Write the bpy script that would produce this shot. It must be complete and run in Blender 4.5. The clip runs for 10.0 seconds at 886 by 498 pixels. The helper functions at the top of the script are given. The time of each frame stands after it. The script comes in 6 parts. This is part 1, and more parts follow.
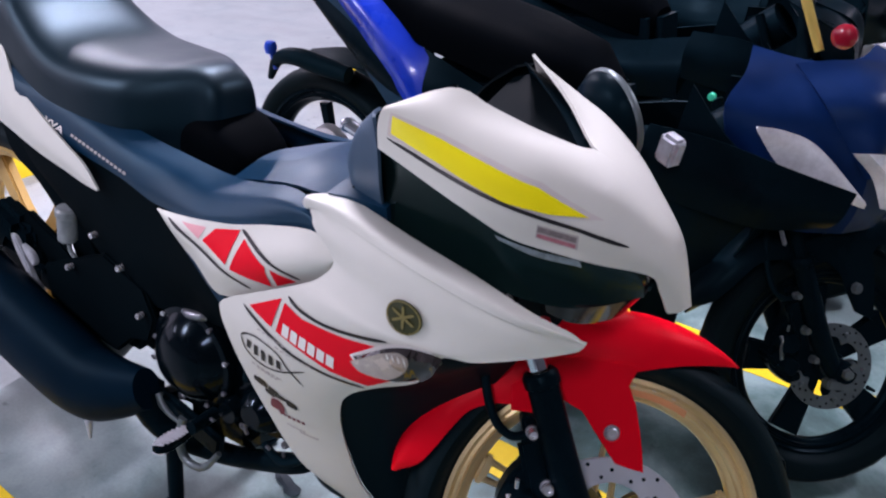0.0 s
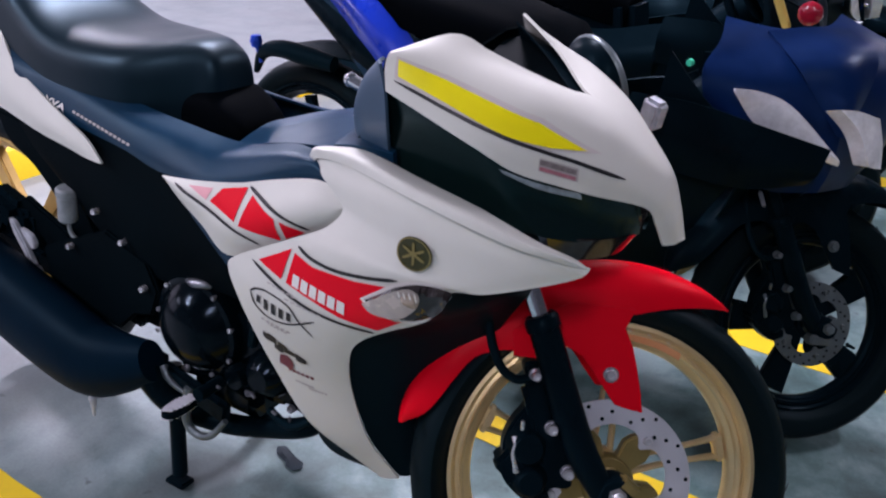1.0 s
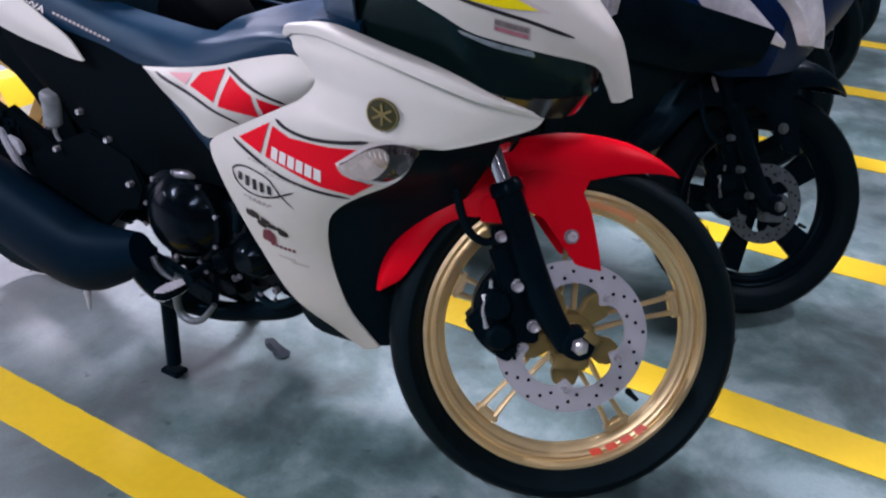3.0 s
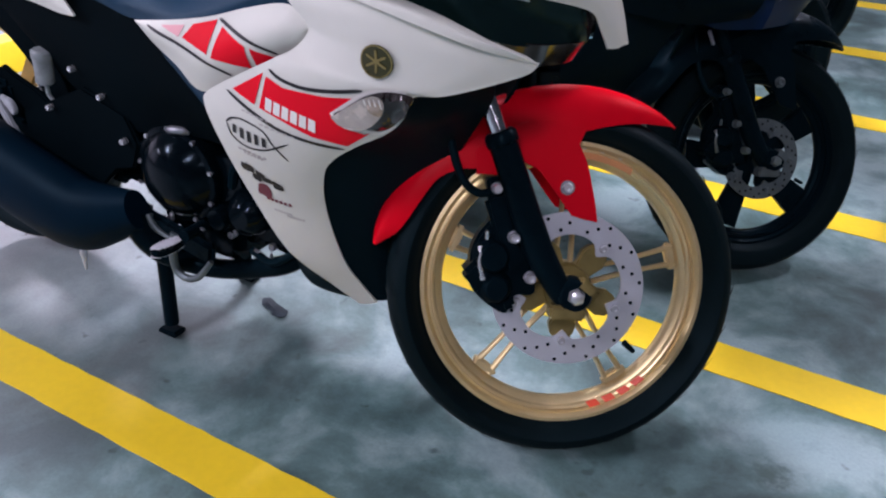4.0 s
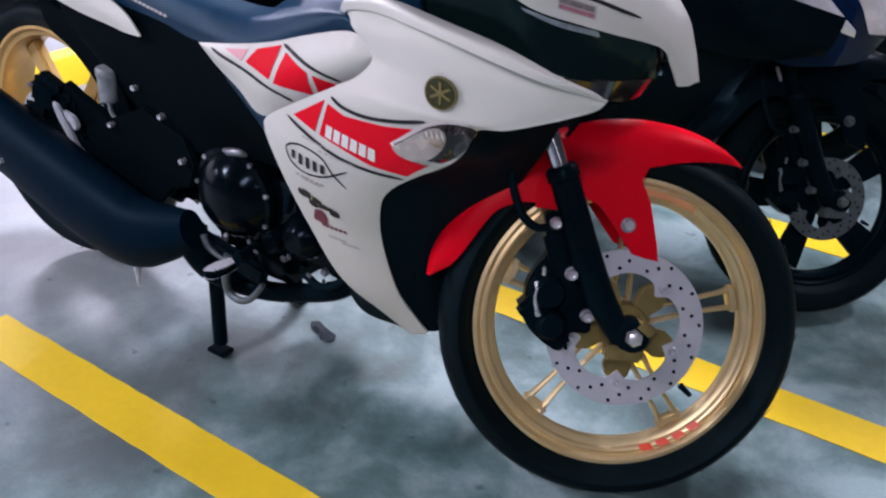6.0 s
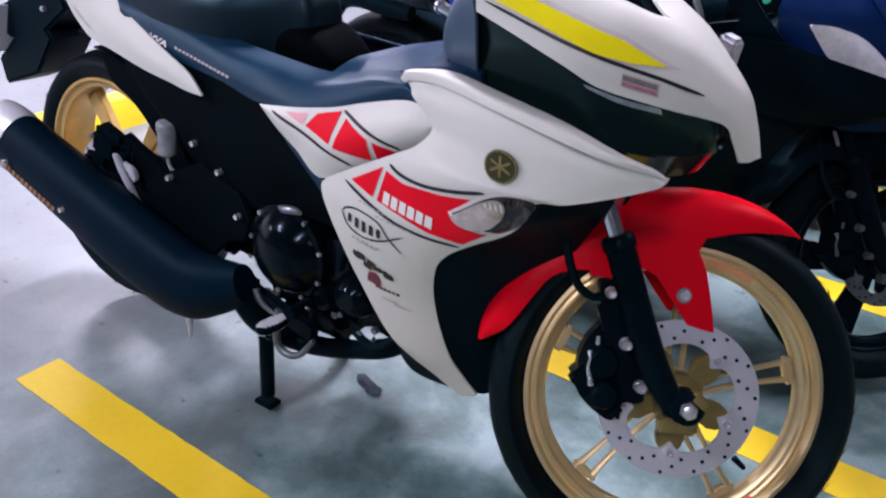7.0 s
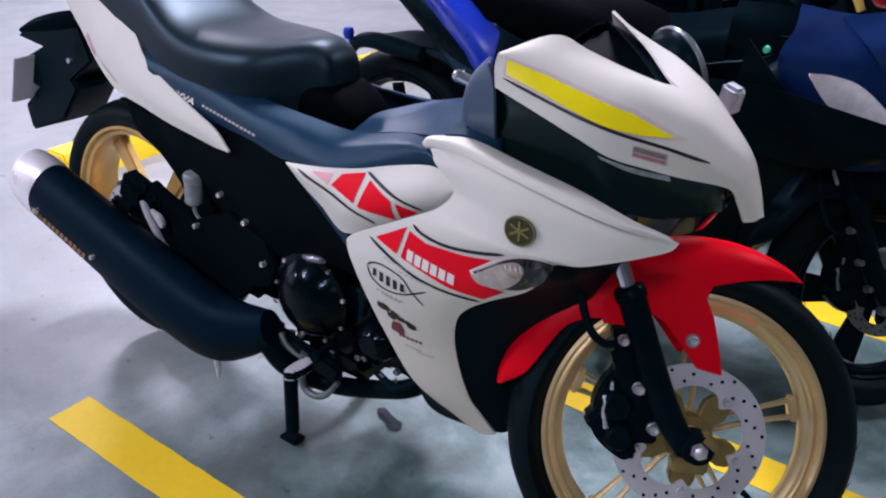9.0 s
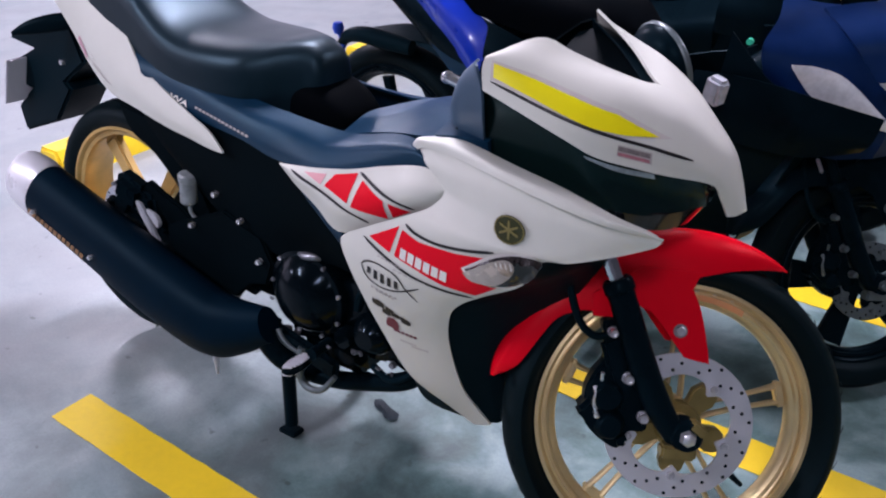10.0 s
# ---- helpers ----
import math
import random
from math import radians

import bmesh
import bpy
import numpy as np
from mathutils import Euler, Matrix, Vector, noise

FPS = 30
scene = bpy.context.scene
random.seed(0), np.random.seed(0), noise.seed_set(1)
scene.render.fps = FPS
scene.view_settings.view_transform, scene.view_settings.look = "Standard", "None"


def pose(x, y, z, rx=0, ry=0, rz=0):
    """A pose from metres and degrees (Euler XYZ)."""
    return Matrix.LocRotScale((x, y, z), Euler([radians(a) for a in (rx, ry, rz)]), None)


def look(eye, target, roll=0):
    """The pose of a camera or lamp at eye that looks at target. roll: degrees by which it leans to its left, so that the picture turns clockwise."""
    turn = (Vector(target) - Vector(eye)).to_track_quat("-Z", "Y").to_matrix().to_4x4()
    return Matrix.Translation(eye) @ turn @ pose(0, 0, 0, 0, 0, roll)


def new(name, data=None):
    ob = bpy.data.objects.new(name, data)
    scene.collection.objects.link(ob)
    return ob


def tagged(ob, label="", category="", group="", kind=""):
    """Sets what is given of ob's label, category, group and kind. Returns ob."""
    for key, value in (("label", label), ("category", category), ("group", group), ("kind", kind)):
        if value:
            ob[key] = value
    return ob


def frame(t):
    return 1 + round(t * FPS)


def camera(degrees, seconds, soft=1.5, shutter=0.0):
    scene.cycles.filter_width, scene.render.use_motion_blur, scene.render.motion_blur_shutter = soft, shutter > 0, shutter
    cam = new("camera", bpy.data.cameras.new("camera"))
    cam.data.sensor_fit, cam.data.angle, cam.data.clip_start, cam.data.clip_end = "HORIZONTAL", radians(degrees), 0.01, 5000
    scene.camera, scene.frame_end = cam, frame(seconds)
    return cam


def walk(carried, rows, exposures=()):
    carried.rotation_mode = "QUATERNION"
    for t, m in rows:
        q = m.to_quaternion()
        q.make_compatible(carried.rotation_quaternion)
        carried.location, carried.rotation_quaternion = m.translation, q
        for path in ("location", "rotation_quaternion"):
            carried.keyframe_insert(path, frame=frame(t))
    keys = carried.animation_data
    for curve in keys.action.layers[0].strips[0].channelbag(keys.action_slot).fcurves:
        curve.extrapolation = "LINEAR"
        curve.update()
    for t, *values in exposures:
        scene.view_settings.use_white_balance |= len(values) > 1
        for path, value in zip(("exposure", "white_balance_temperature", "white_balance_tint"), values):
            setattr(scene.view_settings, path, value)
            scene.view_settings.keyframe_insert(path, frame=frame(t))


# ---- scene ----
cam = camera(54.24, 10.0, soft=2.1, shutter=0.5)
PATH = [
    (0, look((0.3324, -0.8801, 1.1930), (-0.4318, 0.2028, 0.4906), 2.81)),
    (0.5, look((0.3369, -0.9321, 1.1657), (-0.4044, 0.1758, 0.4780), 2.51)),
    (1, look((0.3499, -0.9704, 1.1266), (-0.3859, 0.1548, 0.4613), 1.92)),
    (1.5, look((0.3785, -1.0072, 1.1051), (-0.3499, 0.1244, 0.4427), 1.38)),
    (2, look((0.4079, -1.0375, 1.0918), (-0.3082, 0.0890, 0.4075), 0.96)),
    (2.5, look((0.4258, -1.0582, 1.0785), (-0.2744, 0.0610, 0.3664), 0.76)),
    (4, look((0.4462, -1.0838, 1.0384), (-0.2226, 0.0089, 0.2581), 0.10)),
    (4.5, look((0.4445, -1.0856, 1.0254), (-0.2227, 0.0060, 0.2423), 0.13)),
    (5, look((0.4365, -1.0820, 1.0252), (-0.2389, 0.0040, 0.2413), 0.44)),
    (5.5, look((0.4282, -1.0745, 1.0309), (-0.2746, 0.0023, 0.2585), 0.62)),
    (7, look((0.3791, -1.0654, 1.0868), (-0.4279, -0.0155, 0.3822), 0.60)),
    (7.5, look((0.3681, -1.0740, 1.1128), (-0.4562, -0.0235, 0.4296), 0.56)),
    (8, look((0.3658, -1.0827, 1.1327), (-0.4649, -0.0310, 0.4591), 0.41)),
    (8.5, look((0.3681, -1.0946, 1.1578), (-0.4556, -0.0411, 0.4782), 0.09)),
    (9, look((0.3731, -1.1022, 1.1844), (-0.4388, -0.0528, 0.4848), -0.38)),
    (9.5, look((0.3789, -1.1056, 1.2054), (-0.4247, -0.0613, 0.4888), -0.91)),
    (10, look((0.3854, -1.1122, 1.2179), (-0.4104, -0.0683, 0.4919), -1.28)),
]
walk(cam, PATH, [(0, 0.0), (1.5, -0.19), (2.3, -0.07), (4, 0.05), (7.4, 0.06), (8.5, -0.08), (10, -0.11)])

# ---- light: covered car park, unseen ceiling tubes added, daylight through one open side ----
world = bpy.data.worlds.new("world")
scene.world = world
world.use_nodes = True
world.node_tree.nodes["Background"].inputs[0].default_value = (0.78, 0.80, 1.0, 1)
world.node_tree.nodes["Background"].inputs[1].default_value = 0.05

ROOM = (-7.0, 6.5, -6.0, 9.0, 3.0)      # x0, x1, y0, y1, height
# unseen tubes, added and tuned to light the bikes and floor: x, y, power
ADDED_TUBES = [(-1.47, 1.12, 134), (1.6, 2.4, 62), (-5.0, 2.0, 120), (-2.4, -2.6, 110), (0.9, -3.0, 62), (-5.4, -3.4, 70), (3.8, -3.4, 12), (-2.6, 6.4, 80), (0.9, 6.4, 18)]
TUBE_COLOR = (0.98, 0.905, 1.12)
DAYLIGHT = 200                            # the open side's light


# ---- materials ----
def mat(name, color, rough=0.5, metal=0.0, coat=0.0, vary=0.12, scale=6.0, bump=0.0, bump_scale=200.0, fine=40.0, rough_vary=0.1, spec=0.5, trans=0.0, ior=1.45, tint=None):
    """A principled material with blotches at two scales, uneven gloss and fine relief."""
    m = bpy.data.materials.new(name)
    m.use_nodes = True
    nt = m.node_tree
    b = nt.nodes["Principled BSDF"]
    tex = nt.nodes.new("ShaderNodeTexCoord")
    big, small = nt.nodes.new("ShaderNodeTexNoise"), nt.nodes.new("ShaderNodeTexNoise")
    big.inputs["Scale"].default_value, small.inputs["Scale"].default_value = scale, fine
    big.inputs["Detail"].default_value, small.inputs["Detail"].default_value = 5, 4
    add = nt.nodes.new("ShaderNodeMath")
    add.operation = "MULTIPLY_ADD"
    add.inputs[1].default_value = 0.4
    ramp = nt.nodes.new("ShaderNodeValToRGB")
    ramp.color_ramp.elements[0].position, ramp.color_ramp.elements[1].position = 0.4, 1.0
    c = Vector(color)
    ramp.color_ramp.elements[0].color = (*(c * (1 - vary)), 1)
    ramp.color_ramp.elements[1].color = (*[min(1, v) for v in c * (1 + vary)], 1)
    for n in (big, small):
        nt.links.new(tex.outputs["Object"], n.inputs["Vector"])
    nt.links.new(small.outputs[0], add.inputs[0])
    nt.links.new(big.outputs[0], add.inputs[2])
    nt.links.new(add.outputs[0], ramp.inputs[0])
    nt.links.new(ramp.outputs[0], b.inputs["Base Color"])
    mr = nt.nodes.new("ShaderNodeMapRange")
    mr.inputs["From Min"].default_value, mr.inputs["From Max"].default_value = 0.3, 0.9
    mr.inputs["To Min"].default_value, mr.inputs["To Max"].default_value = max(0.02, rough - rough_vary), min(1, rough + rough_vary)
    nt.links.new(add.outputs[0], mr.inputs[0])
    nt.links.new(mr.outputs[0], b.inputs["Roughness"])
    b.inputs["Metallic"].default_value = metal
    b.inputs["Coat Weight"].default_value = coat
    b.inputs["Coat Roughness"].default_value = 0.06
    b.inputs["Specular IOR Level"].default_value = spec
    if tint:
        b.inputs["Specular Tint"].default_value = (*tint, 1)
    b.inputs["Transmission Weight"].default_value = trans
    b.inputs["IOR"].default_value = ior
    if bump:
        n = nt.nodes.new("ShaderNodeTexNoise")
        n.inputs["Scale"].default_value, n.inputs["Detail"].default_value = bump_scale, 3
        nt.links.new(tex.outputs["Object"], n.inputs["Vector"])
        bp = nt.nodes.new("ShaderNodeBump")
        bp.inputs["Strength"].default_value, bp.inputs["Distance"].default_value = bump, 0.002
        nt.links.new(n.outputs[0], bp.inputs["Height"])
        nt.links.new(bp.outputs[0], b.inputs["Normal"])
    return m


WHITE = mat("pearl_white_paint", (0.675, 0.678, 0.615), 0.42, coat=0.05, spec=0.22, vary=0.035, scale=3)
LABEL_PINK = mat("faded_pink_print", (0.45, 0.17, 0.21), 0.4, vary=0.3, scale=200)
LABEL_GREY = mat("faded_grey_print", (0.20, 0.17, 0.17), 0.4, vary=0.4, scale=200)
WHITE_FILM = mat("white_sticker", (0.82, 0.80, 0.76), 0.35, vary=0.04)
RED = mat("red_paint", (0.74, 0.0008, 0.014), 0.38, spec=0.10, vary=0.05, scale=4)
RED_FILM = mat("red_sticker", (0.82, 0.005, 0.022), 0.4, spec=0.1, vary=0.05)
YELLOW_FILM = mat("yellow_sticker", (0.98, 0.86, 0.0), 0.35, coat=0.3, vary=0.03)
BLACK_FILM = mat("black_sticker", (0.012, 0.012, 0.014), 0.4)
BROWN_FILM = mat("dark_red_sticker", (0.16, 0.03, 0.05), 0.4)
GREY_FILM = mat("grey_sticker", (0.45, 0.42, 0.40), 0.4)
OLIVE = mat("olive_gold_badge", (0.045, 0.042, 0.008), 0.3, metal=0.3, coat=0.5)
BLACK = mat("black_plastic", (0.0026, 0.0092, 0.0135), 0.42, spec=0.04, vary=0.2, bump=0.08, bump_scale=500, tint=(0.4, 0.80, 1.0))
SATIN = mat("satin_black_paint", (0.0020, 0.0066, 0.0100), 0.28, spec=0.04, vary=0.2, tint=(0.4, 0.80, 1.0))
GREY = mat("dark_grey_plastic", (0.0030, 0.023, 0.052), 0.36, vary=0.15, spec=0.38, bump=0.1, bump_scale=600, tint=(0.45, 0.80, 1.0))
SMOKE = mat("dark_green_grey_plastic", (0.0025, 0.009, 0.009), 0.20, spec=0.42, vary=0.2, tint=(0.5, 0.9, 1.0))
VINYL = mat("black_seat_vinyl", (0.0006, 0.0052, 0.0092), 0.40, vary=0.15, rough_vary=0.03, spec=0.45, tint=(0.45, 0.80, 1.0))
RUBBER = mat("tyre_rubber", (0.0032, 0.0080, 0.0100), 0.5, spec=0.08, vary=0.25, bump=0.2, bump_scale=300, tint=(0.55, 0.85, 1.0))
GOLD = mat("gold_anodised_metal", (0.82, 0.65, 0.35), 0.33, metal=0.62, vary=0.12, scale=14)
BRASS = mat("dull_gold_metal", (0.30, 0.235, 0.09), 0.30, metal=0.65, vary=0.25, scale=30)
STEEL = mat("brushed_steel", (0.62, 0.64, 0.70), 0.36, metal=0.5, vary=0.08, scale=25)
DULL_STEEL = mat("dull_steel", (0.13, 0.16, 0.17), 0.34, metal=0.5, vary=0.2, scale=25)
CHROME = mat("chrome", (0.75, 0.76, 0.80), 0.14, metal=1.0, vary=0.05)
ALLOY = mat("cast_alloy", (0.30, 0.31, 0.34), 0.34, metal=0.8, vary=0.15, scale=30)
CASE = mat("black_engine_paint", (0.0010, 0.0030, 0.0046), 0.12, spec=0.14, vary=0.3, bump=0.08, bump_scale=120, tint=(0.6, 0.82, 1.0))
BLUE = mat("metallic_blue_paint", (0.0015, 0.032, 0.48), 0.26, coat=0.5, vary=0.2)
NAVY = mat("navy_paint", (0.0020, 0.0130, 0.064), 0.33, spec=0.2, vary=0.25, tint=(0.5, 0.8, 1.0))
LENS = mat("clear_lamp_lens", (0.76, 0.77, 0.81), 0.14, vary=0.25, scale=22, fine=120, coat=0.8, bump=0.4, bump_scale=60)
SMOKE_LENS = mat("smoked_lamp_lens", (0.020, 0.016, 0.016), 0.10, coat=0.6, vary=0.5, scale=30)
BULB = mat("clear_bulb", (0.42, 0.34, 0.28), 0.2, coat=0.5, vary=0.3, scale=80)
RED_LENS = mat("red_lamp_lens", (0.35, 0.01, 0.03), 0.15, coat=0.8)
ZINC = mat("zinc_bolt", (0.70, 0.71, 0.74), 0.25, metal=0.8)
BLUE_BOLT = mat("blue_anodised_bolt", (0.02, 0.08, 0.6), 0.25, metal=0.6)
PLATE = mat("number_plate_paint", (0.62, 0.62, 0.66), 0.4)
YELLOW = mat("yellow_line_paint", (0.90, 0.63, 0.018), 0.5, vary=0.10, scale=3, fine=60, bump=0.2, bump_scale=80)
WALL = mat("painted_wall", (0.17, 0.18, 0.20), 0.7, vary=0.06, scale=1.5)
CEIL = mat("ceiling_paint", (0.22, 0.23, 0.25), 0.8, vary=0.05, scale=1.0)
DULL_VINYL = mat("dull_black_vinyl", (0.0004, 0.0012, 0.0022), 0.6, spec=0.02, vary=0.2, bump=0.1, bump_scale=500)
DASH = mat("matt_black_plastic", (0.0010, 0.0036, 0.0052), 0.6, spec=0.03, vary=0.3)
# browner copy of the wheel gold, with the rear wheel's shade in its colour
SHADED_GOLD = mat("shaded_gold", (0.62, 0.41, 0.14), 0.36, metal=0.5, vary=0.25, scale=12)
BRIGHT = mat("bright_cast_metal", (0.50, 0.53, 0.57), 0.38, metal=0.15, vary=0.25, scale=60)
CLOUDY = mat("cloudy_plastic", (0.24, 0.27, 0.28), 0.35, vary=0.35, scale=40)
MID_GREY = mat("mid_grey_plastic", (0.035, 0.070, 0.115), 0.45, vary=0.12, bump=0.1, bump_scale=600)
CREAM_FILM = mat("cream_sticker", (0.86, 0.80, 0.66), 0.4)
YELLOW_GOLD = mat("yellow_gold_metal", (0.85, 0.62, 0.16), 0.3, metal=0.4)
RIB = mat("worn_bright_metal", (0.66, 0.67, 0.71), 0.4, metal=0.1, vary=0.15, scale=80)
FIXTURE = mat("white_enamel", (0.8, 0.8, 0.8), 0.4)


def concrete():
    """Power-trowelled grey concrete with pale and greenish patches, dark stains and an uneven polish."""
    m = bpy.data.materials.new("polished_concrete")
    m.use_nodes = True
    nt = m.node_tree
    b = nt.nodes["Principled BSDF"]
    tex = nt.nodes.new("ShaderNodeTexCoord")

    def noise_node(scale, detail, rough=0.55, dist=0.0):
        n = nt.nodes.new("ShaderNodeTexNoise")
        n.inputs["Scale"].default_value, n.inputs["Detail"].default_value, n.inputs["Roughness"].default_value, n.inputs["Distortion"].default_value = scale, detail, rough, dist
        nt.links.new(tex.outputs["Object"], n.inputs["Vector"])
        return n

    def ramp_node(src, stops):
        r = nt.nodes.new("ShaderNodeValToRGB")
        while len(r.color_ramp.elements) < len(stops):
            r.color_ramp.elements.new(0.5)
        for e, (p, c) in zip(r.color_ramp.elements, stops):
            e.position, e.color = p, (*c, 1)
        nt.links.new(src.outputs[0], r.inputs[0])
        return r

    def mix(kind, f, a, c):
        n = nt.nodes.new("ShaderNodeMix")
        n.data_type, n.blend_type = "RGBA", kind
        n.inputs[0].default_value = f
        nt.links.new(a.outputs[2] if a.bl_idname == "ShaderNodeMix" else a.outputs[0], n.inputs[6])
        nt.links.new(c.outputs[0], n.inputs[7])
        return n

    base = ramp_node(noise_node(2.3, 6, 0.6, 0.3), [(0.30, (0.240, 0.262, 0.272)), (0.50, (0.273, 0.296, 0.308)), (0.72, (0.300, 0.324, 0.338))])
    blot = ramp_node(noise_node(6.0, 5, 0.55, 0.3), [(0.34, (0.80, 0.86, 0.87)), (0.54, (1, 1, 1)), (0.8, (1.0, 1.0, 1.0))])
    grain = ramp_node(noise_node(160, 4, 0.7), [(0.25, (0.72, 0.73, 0.73)), (0.6, (1, 1, 1))])
    spots = ramp_node(noise_node(26, 2, 0.5), [(0.22, (0.35, 0.36, 0.36)), (0.30, (1, 1, 1))])
    c = mix("MULTIPLY", 0.8, base, blot)
    c = mix("MULTIPLY", 0.6, c, grain)
    c = mix("MULTIPLY", 0.7, c, spots)
    # cloudy dirt, darkened for shade as well, fading out towards -x
    dirt_and_shade = ramp_node(noise_node(4.6, 7, 0.6, 0.25), [(0.38, (0.10, 0.26, 0.23)), (0.49, (0.36, 0.66, 0.60)), (0.62, (1.02, 1.34, 1.28))])
    sep = nt.nodes.new("ShaderNodeSeparateXYZ")
    nt.links.new(tex.outputs["Object"], sep.inputs[0])
    x_fade = nt.nodes.new("ShaderNodeMapRange")
    x_fade.interpolation_type = "SMOOTHSTEP"
    x_fade.inputs["From Min"].default_value, x_fade.inputs["From Max"].default_value = -0.85, 0.50
    x_fade.inputs["To Min"].default_value, x_fade.inputs["To Max"].default_value = 0.06, 0.85
    drift = nt.nodes.new("ShaderNodeMath")
    drift.operation = "MULTIPLY_ADD"
    drift.inputs[1].default_value = 1.3
    nt.links.new(noise_node(1.1, 4, 0.6).outputs[0], drift.inputs[0])
    nt.links.new(sep.outputs[0], drift.inputs[2])
    nt.links.new(drift.outputs[0], x_fade.inputs[0])
    c = mix("MULTIPLY", 0.8, c, dirt_and_shade)
    nt.links.new(x_fade.outputs[0], c.inputs[0])
    # two dried oil stains with ragged edges
    ragged = noise_node(38, 4, 0.6)
    for sx, sy, rad in ((0.372, 0.052, 0.034), (0.245, -0.072, 0.012), (0.130, -0.150, 0.010)):
        off = nt.nodes.new("ShaderNodeVectorMath")
        off.operation = "DISTANCE"
        off.inputs[1].default_value = (sx - (ROOM[0] + ROOM[1]) / 2, sy - (ROOM[2] + ROOM[3]) / 2, 0.1)
        nt.links.new(tex.outputs["Object"], off.inputs[0])
        wob = nt.nodes.new("ShaderNodeMath")
        wob.operation = "MULTIPLY_ADD"
        wob.inputs[1].default_value = rad * 2.4
        nt.links.new(ragged.outputs[0], wob.inputs[0])
        nt.links.new(off.outputs["Value"], wob.inputs[2])
        edge = nt.nodes.new("ShaderNodeMapRange")
        edge.interpolation_type = "SMOOTHSTEP"
        edge.inputs["From Min"].default_value, edge.inputs["From Max"].default_value = rad * 1.5, rad * 2.4
        edge.inputs["To Min"].default_value, edge.inputs["To Max"].default_value = 0.75, 0.0
        nt.links.new(wob.outputs[0], edge.inputs[0])
        oil = nt.nodes.new("ShaderNodeRGB")
        oil.outputs[0].default_value = (0.045, 0.085, 0.072, 1)
        c = mix("MIX", 0.5, c, oil)
        nt.links.new(edge.outputs[0], c.inputs[0])
    nt.links.new(c.outputs[2], b.inputs["Base Color"])
    r = nt.nodes.new("ShaderNodeMapRange")
    r.inputs["From Min"].default_value, r.inputs["From Max"].default_value = 0.3, 0.7
    r.inputs["To Min"].default_value, r.inputs["To Max"].default_value = 0.39, 0.47
    nt.links.new(noise_node(4.0, 5).outputs[0], r.inputs[0])
    nt.links.new(r.outputs[0], b.inputs["Roughness"])
    bp = nt.nodes.new("ShaderNodeBump")
    bp.inputs["Strength"].default_value, bp.inputs["Distance"].default_value = 0.25, 0.002
    nt.links.new(noise_node(55, 6, 0.65).outputs[0], bp.inputs["Height"])
    nt.links.new(bp.outputs[0], b.inputs["Normal"])
    return m


CONCRETE = concrete()


# ---- mesh helpers ----
def part(name, bm, material, parent=None, label="", smooth=True, m=None):
    """Link a bmesh as one mesh object, under parent if given."""
    bmesh.ops.recalc_face_normals(bm, faces=bm.faces)
    me = bpy.data.meshes.new(name)
    bm.to_mesh(me)
    bm.free()
    me.materials.append(material)
    if smooth:
        me.shade_smooth()
        me.set_sharp_from_angle(angle=radians(38))
    ob = new(name, me)
    if parent:
        ob.parent = parent
    if m is not None:
        ob.matrix_basis = m
    if label:
        ob["label"] = label
    return ob


def smooth_line(pts, n):
    """n points on a smooth curve through pts."""
    p = np.array(pts, float)
    if len(p) == 2:
        return p[0] + (p[1] - p[0]) * np.linspace(0, 1, n)[:, None]
    p = np.vstack([2 * p[0] - p[1], p, 2 * p[-1] - p[-2]])
    out = []
    for u in np.linspace(0, len(p) - 3 - 1e-9, n):
        i = int(u)
        t = u - i
        a, b, c, d = p[i:i + 4]
        out.append(0.5 * (2 * b + (c - a) * t + (2 * a - 5 * b + 4 * c - d) * t * t + (3 * b - a - 3 * c + d) * t ** 3))
    return np.array(out)


def sheet(curves, nu=28, nv=10, thick=0.004, flip=False):
    """A panel stretched over several edge curves, with thickness."""
    rows = np.array([smooth_line(c, nu) for c in curves])
    grid = np.array([smooth_line(rows[:, i], nv) for i in range(nu)])
    if flip:
        grid[:, :, 1] *= -1
    bm = bmesh.new()
    v = [[bm.verts.new(q) for q in row] for row in grid]
    for i in range(nu - 1):
        for j in range(nv - 1):
            bm.faces.new((v[i][j], v[i + 1][j], v[i + 1][j + 1], v[i][j + 1]))
    bmesh.ops.remove_doubles(bm, verts=bm.verts, dist=1e-5)
    bmesh.ops.recalc_face_normals(bm, faces=bm.faces)
    if thick:
        s = sum(f.normal.y * f.calc_area() for f in bm.faces)
        if (s > 0) != flip:
            bmesh.ops.reverse_faces(bm, faces=bm.faces)
        bmesh.ops.solidify(bm, geom=list(bm.faces), thickness=thick)
    return bm


